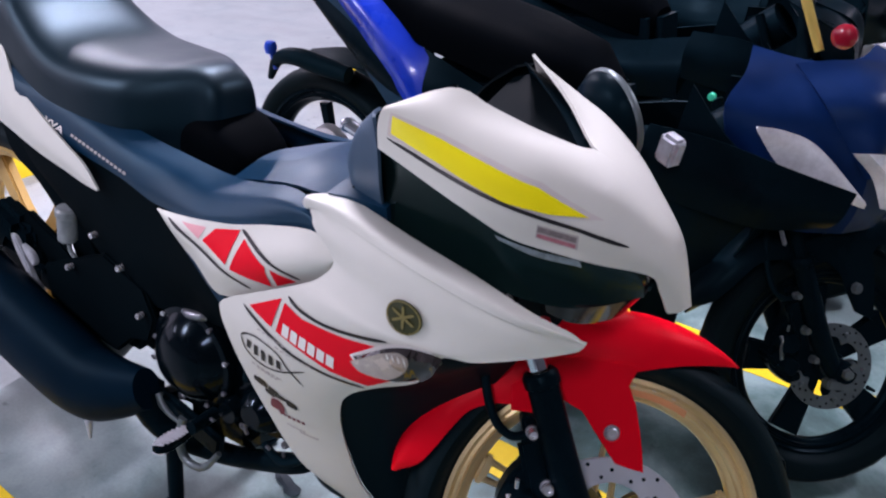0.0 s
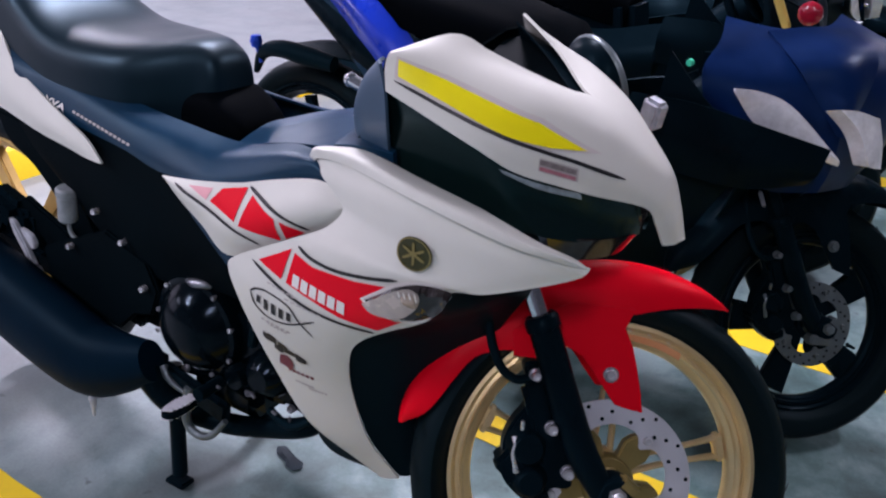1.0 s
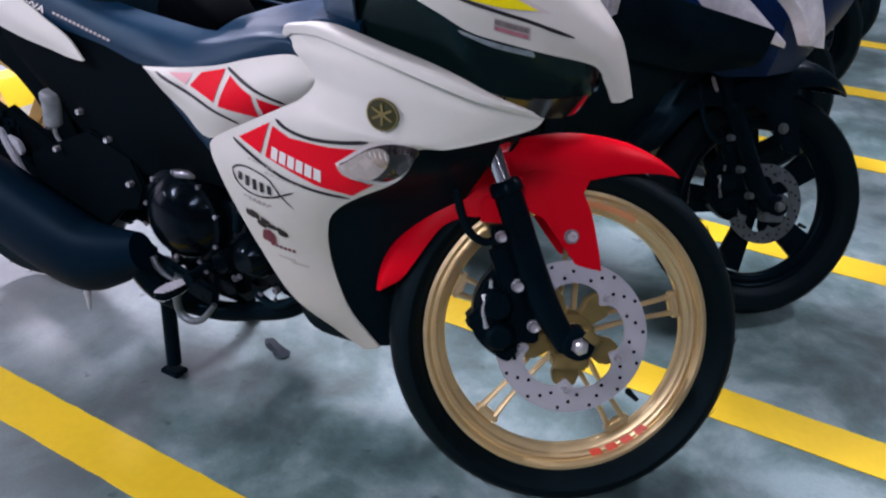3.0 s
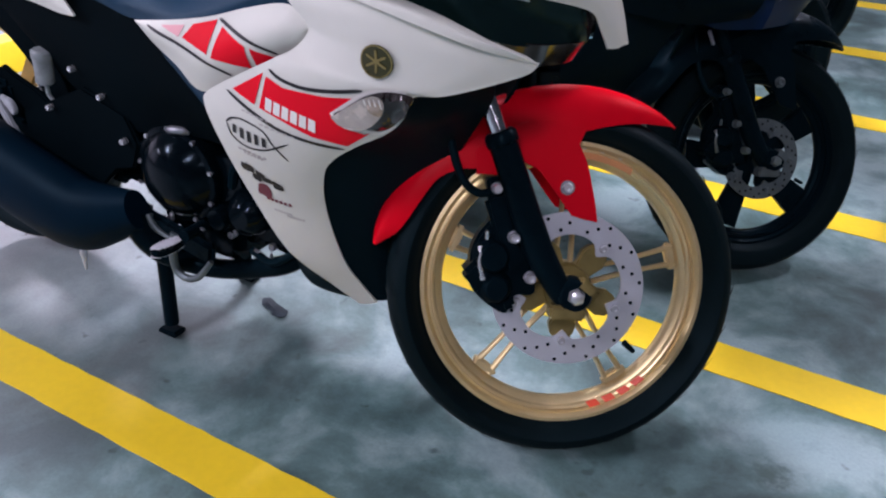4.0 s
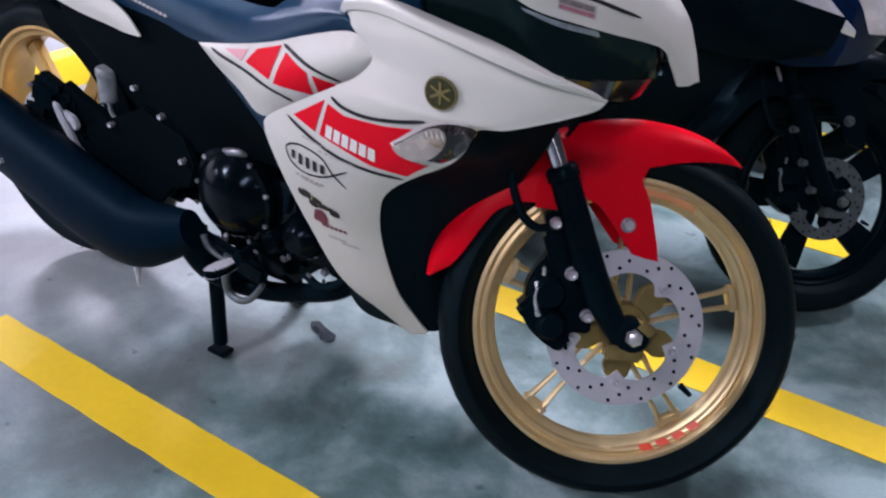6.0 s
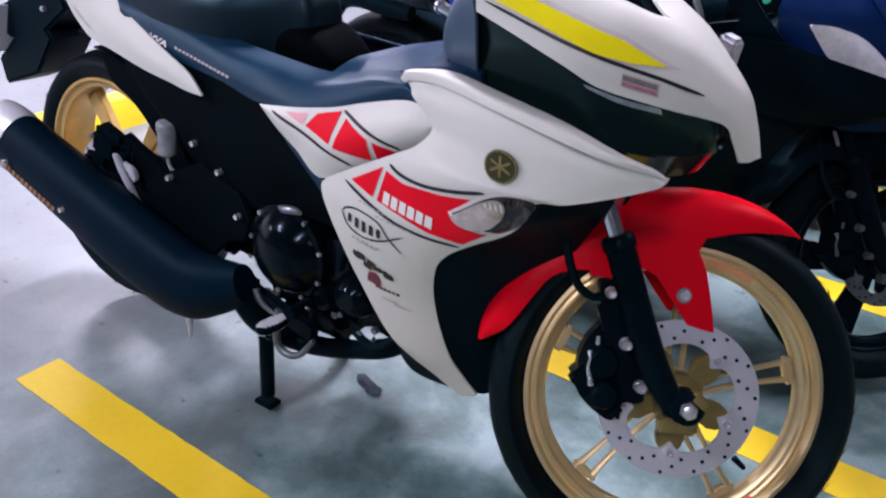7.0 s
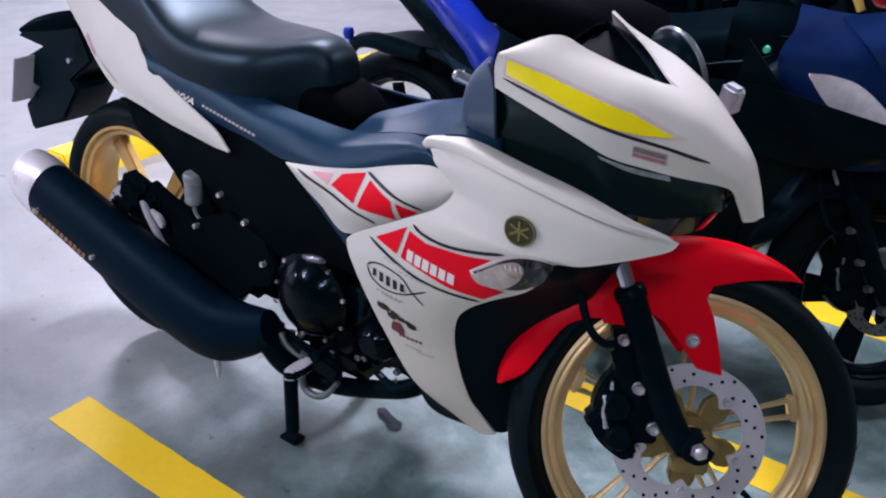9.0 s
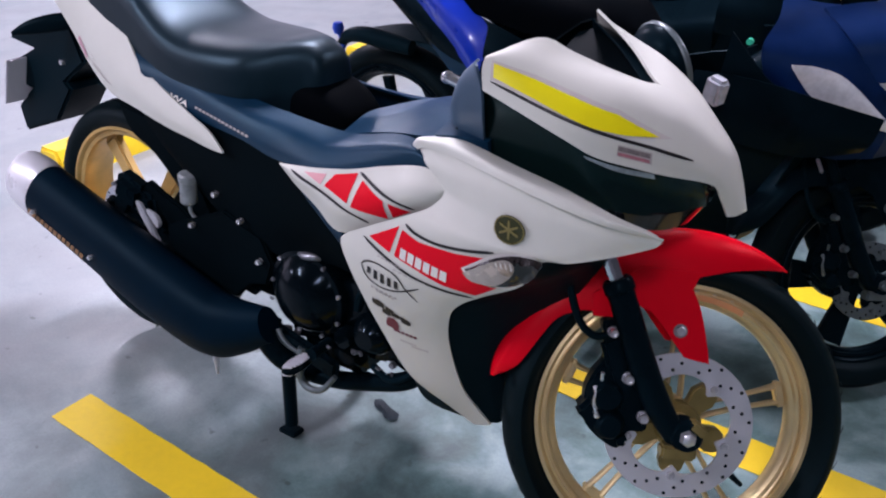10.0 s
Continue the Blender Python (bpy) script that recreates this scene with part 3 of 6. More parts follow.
def fender(parent, m, material, legs=True, shine=None):
    """A mudguard hugging the tyre, with a side leg that reaches down to the fork."""
    root = new("front_fender")
    root.parent = parent
    root.matrix_basis = m
    ang = [33, 38, 46, 54, 62, 70, 78, 86, 94, 102, 110, 118, 126, 134, 141, 147]
    low = [0.306, 0.294, 0.277, 0.262, 0.248, 0.240, 0.238, 0.232, 0.216, 0.220, 0.248, 0.266, 0.268, 0.271, 0.280, 0.304]
    wid = [0.004, 0.024, 0.044, 0.055, 0.060, 0.062, 0.062, 0.062, 0.062, 0.062, 0.062, 0.061, 0.059, 0.054, 0.042, 0.012]
    top = [0.306, 0.309, 0.312, 0.314, 0.315, 0.315, 0.315, 0.315, 0.315, 0.315, 0.315, 0.315, 0.315, 0.315, 0.313, 0.309]
    bm = bmesh.new()
    rows = []
    A, L, W, T = (smooth_line([(v, 0, 0) for v in s], 46)[:, 0] for s in (ang, low, wid, top))
    for a, lo, w, tp in zip(A, L, W, T):
        row = []
        for k in range(-8, 9):
            u = k / 8
            y = w * math.copysign(abs(math.sin(u * math.pi / 2)) ** 0.62, u)
            r = lo + (tp - lo) * math.cos(u * math.pi / 2) ** 0.9 if abs(u) < 1 else lo
            x, z = polar(a, r)
            row.append(bm.verts.new((x, y, z)))
        rows.append(row)
    for p, q in zip(rows, rows[1:]):
        for k in range(16):
            bm.faces.new((p[k], p[k + 1], q[k + 1], q[k]))
    bmesh.ops.recalc_face_normals(bm, faces=bm.faces)
    bmesh.ops.solidify(bm, geom=list(bm.faces), thickness=0.003)
    part("guard", bm, material, root)
    if legs:
        o = [(0.112, 0.228), (0.090, 0.206), (0.092, 0.176), (0.089, 0.149), (0.083, 0.110), (0.077, 0.083), (0.060, 0.094), (0.043, 0.107), (0.033, 0.142), (0.020, 0.190), (0.000, 0.212), (-0.040, 0.205), (-0.072, 0.22), (-0.062, 0.254), (0.028, 0.268)]
        for s in (-1, 1):
            part("side_leg", plate(o, s * 0.0600, s * 0.0634, 0.0012), material, root)
            x, z = 0.050, 0.151
            b = part("fender_bolt", moved(bolt(0.0082, 0.005), pose(0, 0, 0, 0, 0, 0 if s < 0 else 180)), shine or ZINC, root, "zinc bolt with a washer", m=Matrix.Translation((x, s * 0.068, z)))
            part("washer", lathe([(0, -0.001), (0.0112, -0.001), (0.0112, 0.001), (0, 0.001)], 20), shine or ALLOY, root, m=Matrix.Translation((x, s * 0.0665, z)))
    return root


def fork(parent, m, leg_mat, tube_mat, caliper=True, shine=None):
    """Two fork legs, their chrome tubes, the axle and the brake caliper."""
    root = new("front_fork")
    root.parent = parent
    root.matrix_basis = m
    for s in (-1, 1):
        leg = part("fork_leg", join(tube([(-0.008, s * 0.094, -0.024), (-0.020, s * 0.094, 0.03), (-0.027, s * 0.094, 0.10), (-0.023, s * 0.094, 0.255)], [0.016, 0.020, 0.0225, 0.0215], 20, 20),
                                    moved(lathe([(0.0215, -0.006), (0.0245, -0.004), (0.0245, 0.010), (0.020, 0.016), (0.016, 0.016)], 24), pose(-0.023, s * 0.094, 0.255, 90)),
                                    moved(lathe([(0, -0.022), (0.022, -0.022), (0.026, -0.016), (0.026, 0.018), (0, 0.018)], 24), Matrix.Translation((0, s * 0.094, 0)))), leg_mat, root)
        part("fork_tube", tube([(-0.023, s * 0.094, 0.25), (-0.028, s * 0.094, 0.62)], 0.0135, 20, 4), tube_mat, root, "chrome fork tube")
    part("axle", join(tube([(0, -0.118, 0), (0, 0.118, 0)], 0.008, 12, 2), moved(lathe([(0, -0.012), (0.007, -0.012), (0.011, -0.010), (0.0135, 0), (0, 0.004)], 6), Matrix.Translation((0, -0.116, 0)))), shine or ZINC, root, "zinc axle bolt")
    part("axle_spacer", moved(lathe([(0.010, -0.02), (0.020, -0.018), (0.024, 0.016), (0.010, 0.02)], 24), Matrix.Translation((0, -0.062, 0))), shine or GOLD, root)
    part("axle_clamp", join(moved(box(0.055, 0.030, 0.022), pose(-0.020, -0.100, -0.020, 0, 25)), moved(box(0.020, 0.026, 0.030), pose(0.020, -0.104, 0.006, 0, -30))), shine or BRASS, root, "dull gold axle clamp")
    if caliper:
        # caliper in the fork's own plane: bracket, two piston bosses, bridge and bolts
        o = [(-0.042, 0.205), (-0.062, 0.206), (-0.066, 0.175), (-0.078, 0.150), (-0.100, 0.136), (-0.120, 0.116), (-0.132, 0.090), (-0.140, 0.060), (-0.124, 0.024), (-0.104, 0.004), (-0.082, 0.024), (-0.046, 0.030)]
        cal = part("brake_caliper", join(plate(o, -0.076, -0.040, 0.005, 60), moved(lathe([(0, -0.030), (0.019, -0.030), (0.023, -0.026), (0.026, -0.008), (0.030, 0.0), (0.030, 0.02), (0, 0.02)], 28), pose(-0.094, -0.074, 0.098)), moved(lathe([(0, -0.026), (0.016, -0.026), (0.020, -0.022), (0.023, -0.006), (0.028, 0.0), (0.028, 0.02), (0, 0.02)], 28), pose(-0.106, -0.074, 0.050)),
                                         moved(box(0.045, 0.052, 0.050, bevel=0.008), pose(-0.118, -0.062, 0.076, 0, -25)), moved(box(0.030, 0.020, 0.120, bevel=0.006), pose(-0.066, -0.084, 0.125, 0, 4)), moved(box(0.022, 0.026, 0.020, bevel=0.005), pose(-0.098, -0.080, 0.022))), SATIN, root, "black two-piston brake caliper")
        for x, z, rad in ((-0.054, 0.193, 0.0068), (-0.055, 0.115, 0.0078), (-0.053, 0.048, 0.0075)):
            cb = part("caliper_bolt", bolt(rad, 0.010), shine or ZINC, root, "zinc bolt with a washer", m=Matrix.Translation((x, -0.100, z)))
            part("washer", lathe([(0, -0.001), (rad * 1.28, -0.001), (rad * 1.28, 0.003), (0, 0.003)], 20), shine or ALLOY, cb, m=Matrix.Translation((0, 0.006, 0)))
        part("pad_clip", tube([(-0.107, -0.094, 0.120), (-0.110, -0.100, 0.110), (-0.117, -0.099, 0.098), (-0.120, -0.095, 0.072)], [0.0045, 0.003, 0.0028, 0.0045], 8, 12), shine or ZINC, root, "bright pad retaining clip")
        part("bleed_nipple", join(tube([(-0.094, -0.100, 0.128), (-0.090, -0.104, 0.140)], 0.003, 8, 3)), shine or ZINC, root)
        part("brake_hose", tube([(-0.060, -0.088, 0.190), (-0.082, -0.092, 0.196), (-0.096, -0.090, 0.222), (-0.094, -0.084, 0.270), (-0.074, -0.075, 0.340), (-0.045, -0.05, 0.43)], 0.0062, 10, 30), BLACK, root, "black brake hose")
        part("fork_reflector", box(0.010, 0.008, 0.040, pose(-0.052, -0.098, 0.322)), ZINC, root)
    return root


def steer_frame(cx, cy, cz, turn, lift=0.0):
    """The pose of a front wheel turned by the bars about a raked steering head."""
    k = Vector((-math.sin(radians(25)), 0, math.cos(radians(25))))
    q = Matrix.Rotation(radians(turn), 3, k)
    yy = q @ Vector((0, 1, 0))
    yy = Matrix.Rotation(radians(lift), 3, Vector((yy.y, -yy.x, 0)).normalized()) @ yy
    zz = (k - yy * k.dot(yy)).normalized()
    xx = yy.cross(zz)
    m = Matrix((xx, yy, zz)).transposed().to_4x4()
    m.translation = (cx, cy, cz)
    return m


# ---- the white and red motorcycle ----
def padded(secs, n=70):
    """A padded shape along x from sections (x, half width, top, bottom), with rounded shoulders."""
    bm = bmesh.new()
    S4 = smooth_line([(a, b, c) for a, b, c, d in secs], n)
    D4 = smooth_line([(a, d, 0) for a, b, c, d in secs], n)[:, 1]
    rows = []
    for (x, w, zt), zb in zip(S4, D4):
        row = []
        for k in range(25):
            a = math.pi * k / 24
            cx, sz = math.cos(a), math.sin(a)
            y = -w * math.copysign(abs(cx) ** 0.62, cx)
            z = zb + (zt - zb) * (0.965 * sz ** 0.30 + 0.035 * sz)
            row.append(bm.verts.new((x, y, z)))
        rows.append(row)
    for p, q in zip(rows, rows[1:]):
        for k in range(24):
            bm.faces.new((p[k], p[k + 1], q[k + 1], q[k]))
        bm.faces.new((p[0], q[0], q[24], p[24]))
    bm.faces.new(rows[0])
    bm.faces.new(rows[-1])
    return bm


def white_motorcycle():
    bike = new("motorcycle")
    bike.matrix_basis = pose(0.0011, -0.0494, 0, -3.14, 0, 1.73)
    tagged(bike, "white and red sport motorcycle with gold wheels on centre stand", "motorcycle", "parked motorcycles")

    # wheels and steering
    S = steer_frame(-0.004, 0.0507, 0.266, 37, -4.2)
    fw = wheel(bike, S, 0.2808, 0.0550, GOLD, GOLD, phase=-8)
    # the tyre is pressed flat where it meets the floor
    for ob in fw.children:
        if ob.name.startswith(("tyre", "tread")):
            m = bike.matrix_basis @ S
            up = m.to_3x3().inverted() @ Vector((0, 0, 1))
            for v in ob.data.vertices:
                z = (m @ v.co).z
                if z < 0.0006:
                    v.co += up * (0.0006 - z)
    letters_on_rim(fw, -163, -112, 11, CREAM_FILM, 0.2235, h=0.0055)
    letters_on_rim(fw, -99, -69, 4, mat("orange_red_sticker", (0.85, 0.07, 0.02), 0.4), 0.2150, h=0.0125)
    letters_on_rim(fw, 38, 68, 10, mat("orange_sticker", (0.80, 0.36, 0.16), 0.4), 0.2150, h=0.0125, fill=1.0)
    letters_on_rim(fw, 44, 68, 3, CREAM_FILM, 0.2235, h=0.0075, fill=0.2)
    fender(bike, S, RED)
    fork(bike, S, SATIN, CHROME)
    part("steering_stem", join(moved(box(0.05, 0.23, 0.035), S @ pose(-0.02, 0, 0.42)), moved(box(0.05, 0.23, 0.03), S @ pose(-0.02, 0, 0.60)), moved(tube([(0, 0, 0.38), (0, 0, 0.66)], 0.028, 16, 2), S @ Matrix.Translation((-0.045, 0, 0)))), SATIN, bike)
    wheel(bike, pose(-1.258, 0, 0.315), 0.283, 0.060, SHADED_GOLD, SHADED_GOLD, name="rear_wheel", rim_half=0.050, phase=52, cast=True, disc_y=-0.062, disc_r=0.10, deep=True, wide=1.35)

    # fairing: an upper wing that ends in a point and a leg that sweeps down
    def far_half(curves):
        return [[(x - 0.25 * abs(y), 0.85 * y, z - 0.004 * min(1, abs(y) / 0.13)) for x, y, z in cv] for cv in curves]

    def both(name, curves, material, nu=36, nv=14, label="", thick=0.004, far=None):
        r = part(name, sheet(curves, nu, nv, thick), material, bike, label)
        part(name, sheet(far(curves) if far else curves, nu, nv, thick, True), material, bike, label)
        return r

    # one panel from the seam under the ridge to the foot of the leg: rear edge, front edge, bulge, level by level
    levels = [((-0.348, -0.194, 0.734), (0.019, -0.169, 0.683), 0.034), ((-0.328, -0.201, 0.718), (0.017, -0.171, 0.677), 0.040), ((-0.302, -0.206, 0.700), (0.004, -0.172, 0.667), 0.038),
              ((-0.291, -0.208, 0.684), (-0.037, -0.188, 0.650), 0.028), ((-0.312, -0.212, 0.659), (-0.088, -0.206, 0.633), 0.020), ((-0.344, -0.219, 0.641), (-0.126, -0.213, 0.626), 0.016),
              ((-0.417, -0.216, 0.603), (-0.145, -0.205, 0.592), 0.015), ((-0.481, -0.209, 0.567), (-0.172, -0.201, 0.565), 0.017), ((-0.490, -0.208, 0.546), (-0.225, -0.196, 0.533), 0.018),
              ((-0.480, -0.206, 0.515), (-0.272, -0.189, 0.499), 0.016), ((-0.463, -0.198, 0.468), (-0.298, -0.178, 0.462), 0.013), ((-0.440, -0.177, 0.395), (-0.316, -0.150, 0.389), 0.010),
              ((-0.403, -0.140, 0.290), (-0.309, -0.118, 0.290), 0.008), ((-0.345, -0.096, 0.220), (-0.292, -0.092, 0.235), 0.004), ((-0.310, -0.076, 0.187), (-0.276, -0.075, 0.200), 0.002)]
    front = [b for a, b, g in levels[5:]]
    rows = []
    for (a, b, g), arch in zip(levels, (0.0, 0.025, 0.013, 0.004) + (0,) * 11):
        rows.append([(a[0] + (b[0] - a[0]) * u, a[1] + (b[1] - a[1]) * u - g * math.sin(math.pi * u) ** 0.8, a[2] + (b[2] - a[2]) * u + arch * math.sin(math.pi * u)) for u in (0, 0.16, 0.34, 0.52, 0.70, 0.86, 1)])
    seam = [(-0.352, -0.188, 0.730), (-0.343, -0.194, 0.737), (-0.320, -0.204, 0.743), (-0.271, -0.219, 0.748), (-0.176, -0.236, 0.738), (-0.097, -0.231, 0.720), (-0.046, -0.214, 0.704), (-0.008, -0.191, 0.692), (0.020, -0.169, 0.682)]
    rows[0] = [(x, y + 0.0035, z + 0.002) for x, y, z in smooth_line(seam, 7)]
    wing = leg = both("side_fairing", rows, WHITE, 60, 90, "glossy pearl white side fairing and leg shield with stickers", far=far_half)
    # the rounded ridge along its upper edge
    crest = [(-0.370, -0.168, 0.735), (-0.357, -0.174, 0.745), (-0.327, -0.187, 0.754), (-0.279, -0.197, 0.761), (-0.187, -0.210, 0.750), (-0.106, -0.208, 0.734), (-0.039, -0.192, 0.708), (0.003, -0.175, 0.693), (0.020, -0.168, 0.683)]
    brow = [((a[0] + b[0]) / 2, (a[1] + b[1]) / 2 - 0.008, (a[2] + b[2]) / 2 + 0.006) for a, b in zip(crest, seam)]
    brow[0], brow[-1] = (-0.366, -0.180, 0.731), (0.020, -0.1685, 0.6828)
    back = [(x + 0.004 * (1 - i / 8), y + 0.030 * (1 - i / 8), z - 0.006 * (1 - i / 8) - 0.0002) for i, (x, y, z) in enumerate(crest)]
    both("fairing_ridge", [back, crest, brow, seam], WHITE, 50, 14, "rounded white ridge along the fairing's upper edge", 0.003, far_half)
    inner = [(-0.10, -0.05, 0.66), (-0.09, -0.05, 0.62), (-0.10, -0.04, 0.575), (-0.12, -0.04, 0.54), (-0.15, -0.03, 0.49), (-0.18, -0.03, 0.44), (-0.22, -0.02, 0.375), (-0.25, -0.02, 0.29), (-0.265, -0.02, 0.20)]
    inner = smooth_line(inner, len(front)).tolist()
    both("inner_cowl", [[(x - 0.004, y + 0.006, z) for x, y, z in front], [((a[0] + b[0]) / 2 + 0.004, (a[1] + b[1]) / 2 - 0.01, (a[2] + b[2]) / 2) for a, b in zip(front, inner)], inner], BLACK, 36, 10, "matt black inner cowl")
    both("belly_trim", [[(-0.494, -0.198, 0.552), (-0.470, -0.188, 0.468), (-0.448, -0.168, 0.395), (-0.410, -0.130, 0.288), (-0.352, -0.092, 0.216), (-0.284, -0.068, 0.194)],
                        [(-0.48, -0.15, 0.54), (-0.462, -0.14, 0.46), (-0.452, -0.125, 0.38), (-0.436, -0.10, 0.275), (-0.408, -0.078, 0.196), (-0.296, -0.064, 0.188)]], BLACK, 30, 6, "black lower trim")
    # side cover behind the fairing
    ct = [(-0.648, -0.177, 0.640), (-0.572, -0.187, 0.653), (-0.515, -0.190, 0.664), (-0.470, -0.193, 0.675), (-0.407, -0.196, 0.695), (-0.338, -0.200, 0.712), (-0.306, -0.202, 0.705), (-0.290, -0.203, 0.690)]
    cb = [(-0.648, -0.177, 0.638), (-0.609, -0.182, 0.612), (-0.561, -0.187, 0.587), (-0.510, -0.190, 0.556), (-0.425, -0.196, 0.592), (-0.346, -0.199, 0.634), (-0.308, -0.200, 0.660), (-0.290, -0.202, 0.686)]
    cm = [(a[0] * 0.5 + b[0] * 0.5, min(a[1], b[1]) - g, a[2] * 0.5 + b[2] * 0.5) for a, b, g in zip(ct, cb, (0.001, 0.008, 0.013, 0.017, 0.020, 0.018, 0.009, 0.001))]
    cover = both("side_cover", [ct, cm, cb], WHITE, 36, 14, "white side cover with red stripe stickers")
    # grey cover from the tail to the fairing
    band = both("body_cover", [[(-1.100, -0.098, 0.775), (-0.930, -0.105, 0.742), (-0.771, -0.106, 0.712), (-0.650, -0.108, 0.700), (-0.566, -0.112, 0.696), (-0.500, -0.128, 0.708), (-0.420, -0.148, 0.730), (-0.372, -0.165, 0.736), (-0.335, -0.178, 0.731), (-0.294, -0.194, 0.697)],
                        [(-1.062, -0.128, 0.747), (-0.915, -0.136, 0.722), (-0.766, -0.142, 0.698), (-0.660, -0.145, 0.688), (-0.566, -0.154, 0.687), (-0.500, -0.164, 0.698), (-0.420, -0.178, 0.721), (-0.372, -0.188, 0.728), (-0.337, -0.195, 0.726), (-0.294, -0.200, 0.695)],
                        [(-1.044, -0.138, 0.733), (-0.905, -0.148, 0.690), (-0.760, -0.158, 0.669), (-0.665, -0.164, 0.658), (-0.560, -0.176, 0.666), (-0.495, -0.182, 0.680), (-0.418, -0.190, 0.704), (-0.368, -0.194, 0.716), (-0.336, -0.197, 0.718), (-0.293, -0.201, 0.692)],
                        [(-1.040, -0.140, 0.722), (-0.902, -0.150, 0.671), (-0.756, -0.158, 0.652), (-0.672, -0.164, 0.637), (-0.572, -0.182, 0.649), (-0.515, -0.186, 0.660), (-0.430, -0.191, 0.686), (-0.368, -0.193, 0.704), (-0.330, -0.196, 0.708), (-0.292, -0.200, 0.688)]], GREY, 50, 16, "dark blue-grey plastic body cover")
    both("lower_side_panel", [[(-1.08, -0.134, 0.672), (-0.902, -0.146, 0.668), (-0.756, -0.154, 0.649), (-0.672, -0.160, 0.634), (-0.585, -0.172, 0.60), (-0.50, -0.178, 0.54)],
                              [(-1.04, -0.13, 0.60), (-0.880, -0.14, 0.56), (-0.765, -0.15, 0.54), (-0.66, -0.155, 0.53), (-0.58, -0.16, 0.52), (-0.49, -0.165, 0.49)],
                              [(-1.00, -0.10, 0.52), (-0.880, -0.11, 0.45), (-0.765, -0.12, 0.42), (-0.66, -0.12, 0.43), (-0.58, -0.12, 0.44), (-0.47, -0.13, 0.43)]], DASH, 30, 10, "black lower side panel")
    both("side_trim", [[(-0.606, -0.176, 0.606), (-0.560, -0.182, 0.582), (-0.507, -0.185, 0.550)], [(-0.590, -0.176, 0.586), (-0.548, -0.180, 0.556), (-0.500, -0.180, 0.520)], [(-0.568, -0.168, 0.568), (-0.535, -0.172, 0.532), (-0.492, -0.172, 0.498)]], GREY, 14, 8, "blue-grey trim under the side cover")
    # tail
    tt = [(-1.50, -0.050, 0.955), (-1.30, -0.074, 0.905), (-1.182, -0.094, 0.838), (-1.127, -0.107, 0.808), (-1.092, -0.119, 0.772), (-1.050, -0.133, 0.737), (-0.952, -0.151, 0.698), (-0.884, -0.161, 0.675), (-0.829, -0.168, 0.655), (-0.793, -0.173, 0.626)]
    tb = [(-1.50, -0.066, 0.905), (-1.375, -0.080, 0.800), (-1.315, -0.088, 0.742), (-1.270, -0.097, 0.697), (-1.195, -0.110, 0.652), (-1.085, -0.132, 0.643), (-0.980, -0.149, 0.632), (-0.891, -0.160, 0.626), (-0.838, -0.167, 0.622), (-0.794, -0.173, 0.623)]
    tm = [((a[0] + b[0]) / 2, (a[1] + b[1]) / 2 - g, (a[2] + b[2]) / 2) for a, b, g in zip(tt, tb, (0.004, 0.010, 0.014, 0.016, 0.015, 0.012, 0.009, 0.006, 0.003, 0))]
    tail = both("tail_cowl", [tt, tm, tb], WHITE, 40, 12, "white tail cowl ending in a point")
    part("tail_lamp", plate([(-1.49, 0.80), (-1.52, 0.88), (-1.44, 0.92), (-1.40, 0.82)], -0.05, 0.05, 0.01), RED_LENS, bike, "red tail lamp")
    under = sheet([[(-1.37, -0.07, 0.79), (-1.25, -0.09, 0.69), (-1.10, -0.12, 0.645), (-1.0, -0.12, 0.62)], [(-1.39, 0, 0.76), (-1.25, 0, 0.675), (-1.10, 0, 0.635), (-1.0, 0, 0.60)], [(-1.37, 0.07, 0.79), (-1.25, 0.09, 0.69), (-1.10, 0.12, 0.645), (-1.0, 0.12, 0.62)]], 12, 9, 0.004)
    part("under_tail", under, BLACK, bike)

    # seat: sections from its nose to the pillion end
    secs = [(-0.664, 0.026, 0.735, 0.668), (-0.669, 0.040, 0.772, 0.664), (-0.681, 0.050, 0.793, 0.662), (-0.704, 0.058, 0.806, 0.660), (-0.732, 0.076, 0.808, 0.660), (-0.765, 0.104, 0.805, 0.660), (-0.800, 0.124, 0.804, 0.664), (-0.860, 0.136, 0.803, 0.678),
            (-0.940, 0.138, 0.806, 0.700), (-0.995, 0.134, 0.822, 0.722), (-1.045, 0.126, 0.852, 0.738), (-1.090, 0.118, 0.882, 0.765), (-1.220, 0.100, 0.912, 0.820), (-1.330, 0.075, 0.930, 0.850), (-1.420, 0.040, 0.940, 0.890)]
    part("seat", padded(secs), VINYL, bike, "stepped black vinyl seat")
    part("seat_nose", padded([(-0.603, 0.034, 0.668, 0.640), (-0.608, 0.050, 0.690, 0.636), (-0.622, 0.060, 0.708, 0.634), (-0.648, 0.066, 0.728, 0.636), (-0.680, 0.068, 0.742, 0.640), (-0.740, 0.070, 0.742, 0.645)], 24), DULL_VINYL, bike, "dull black nose below the seat")
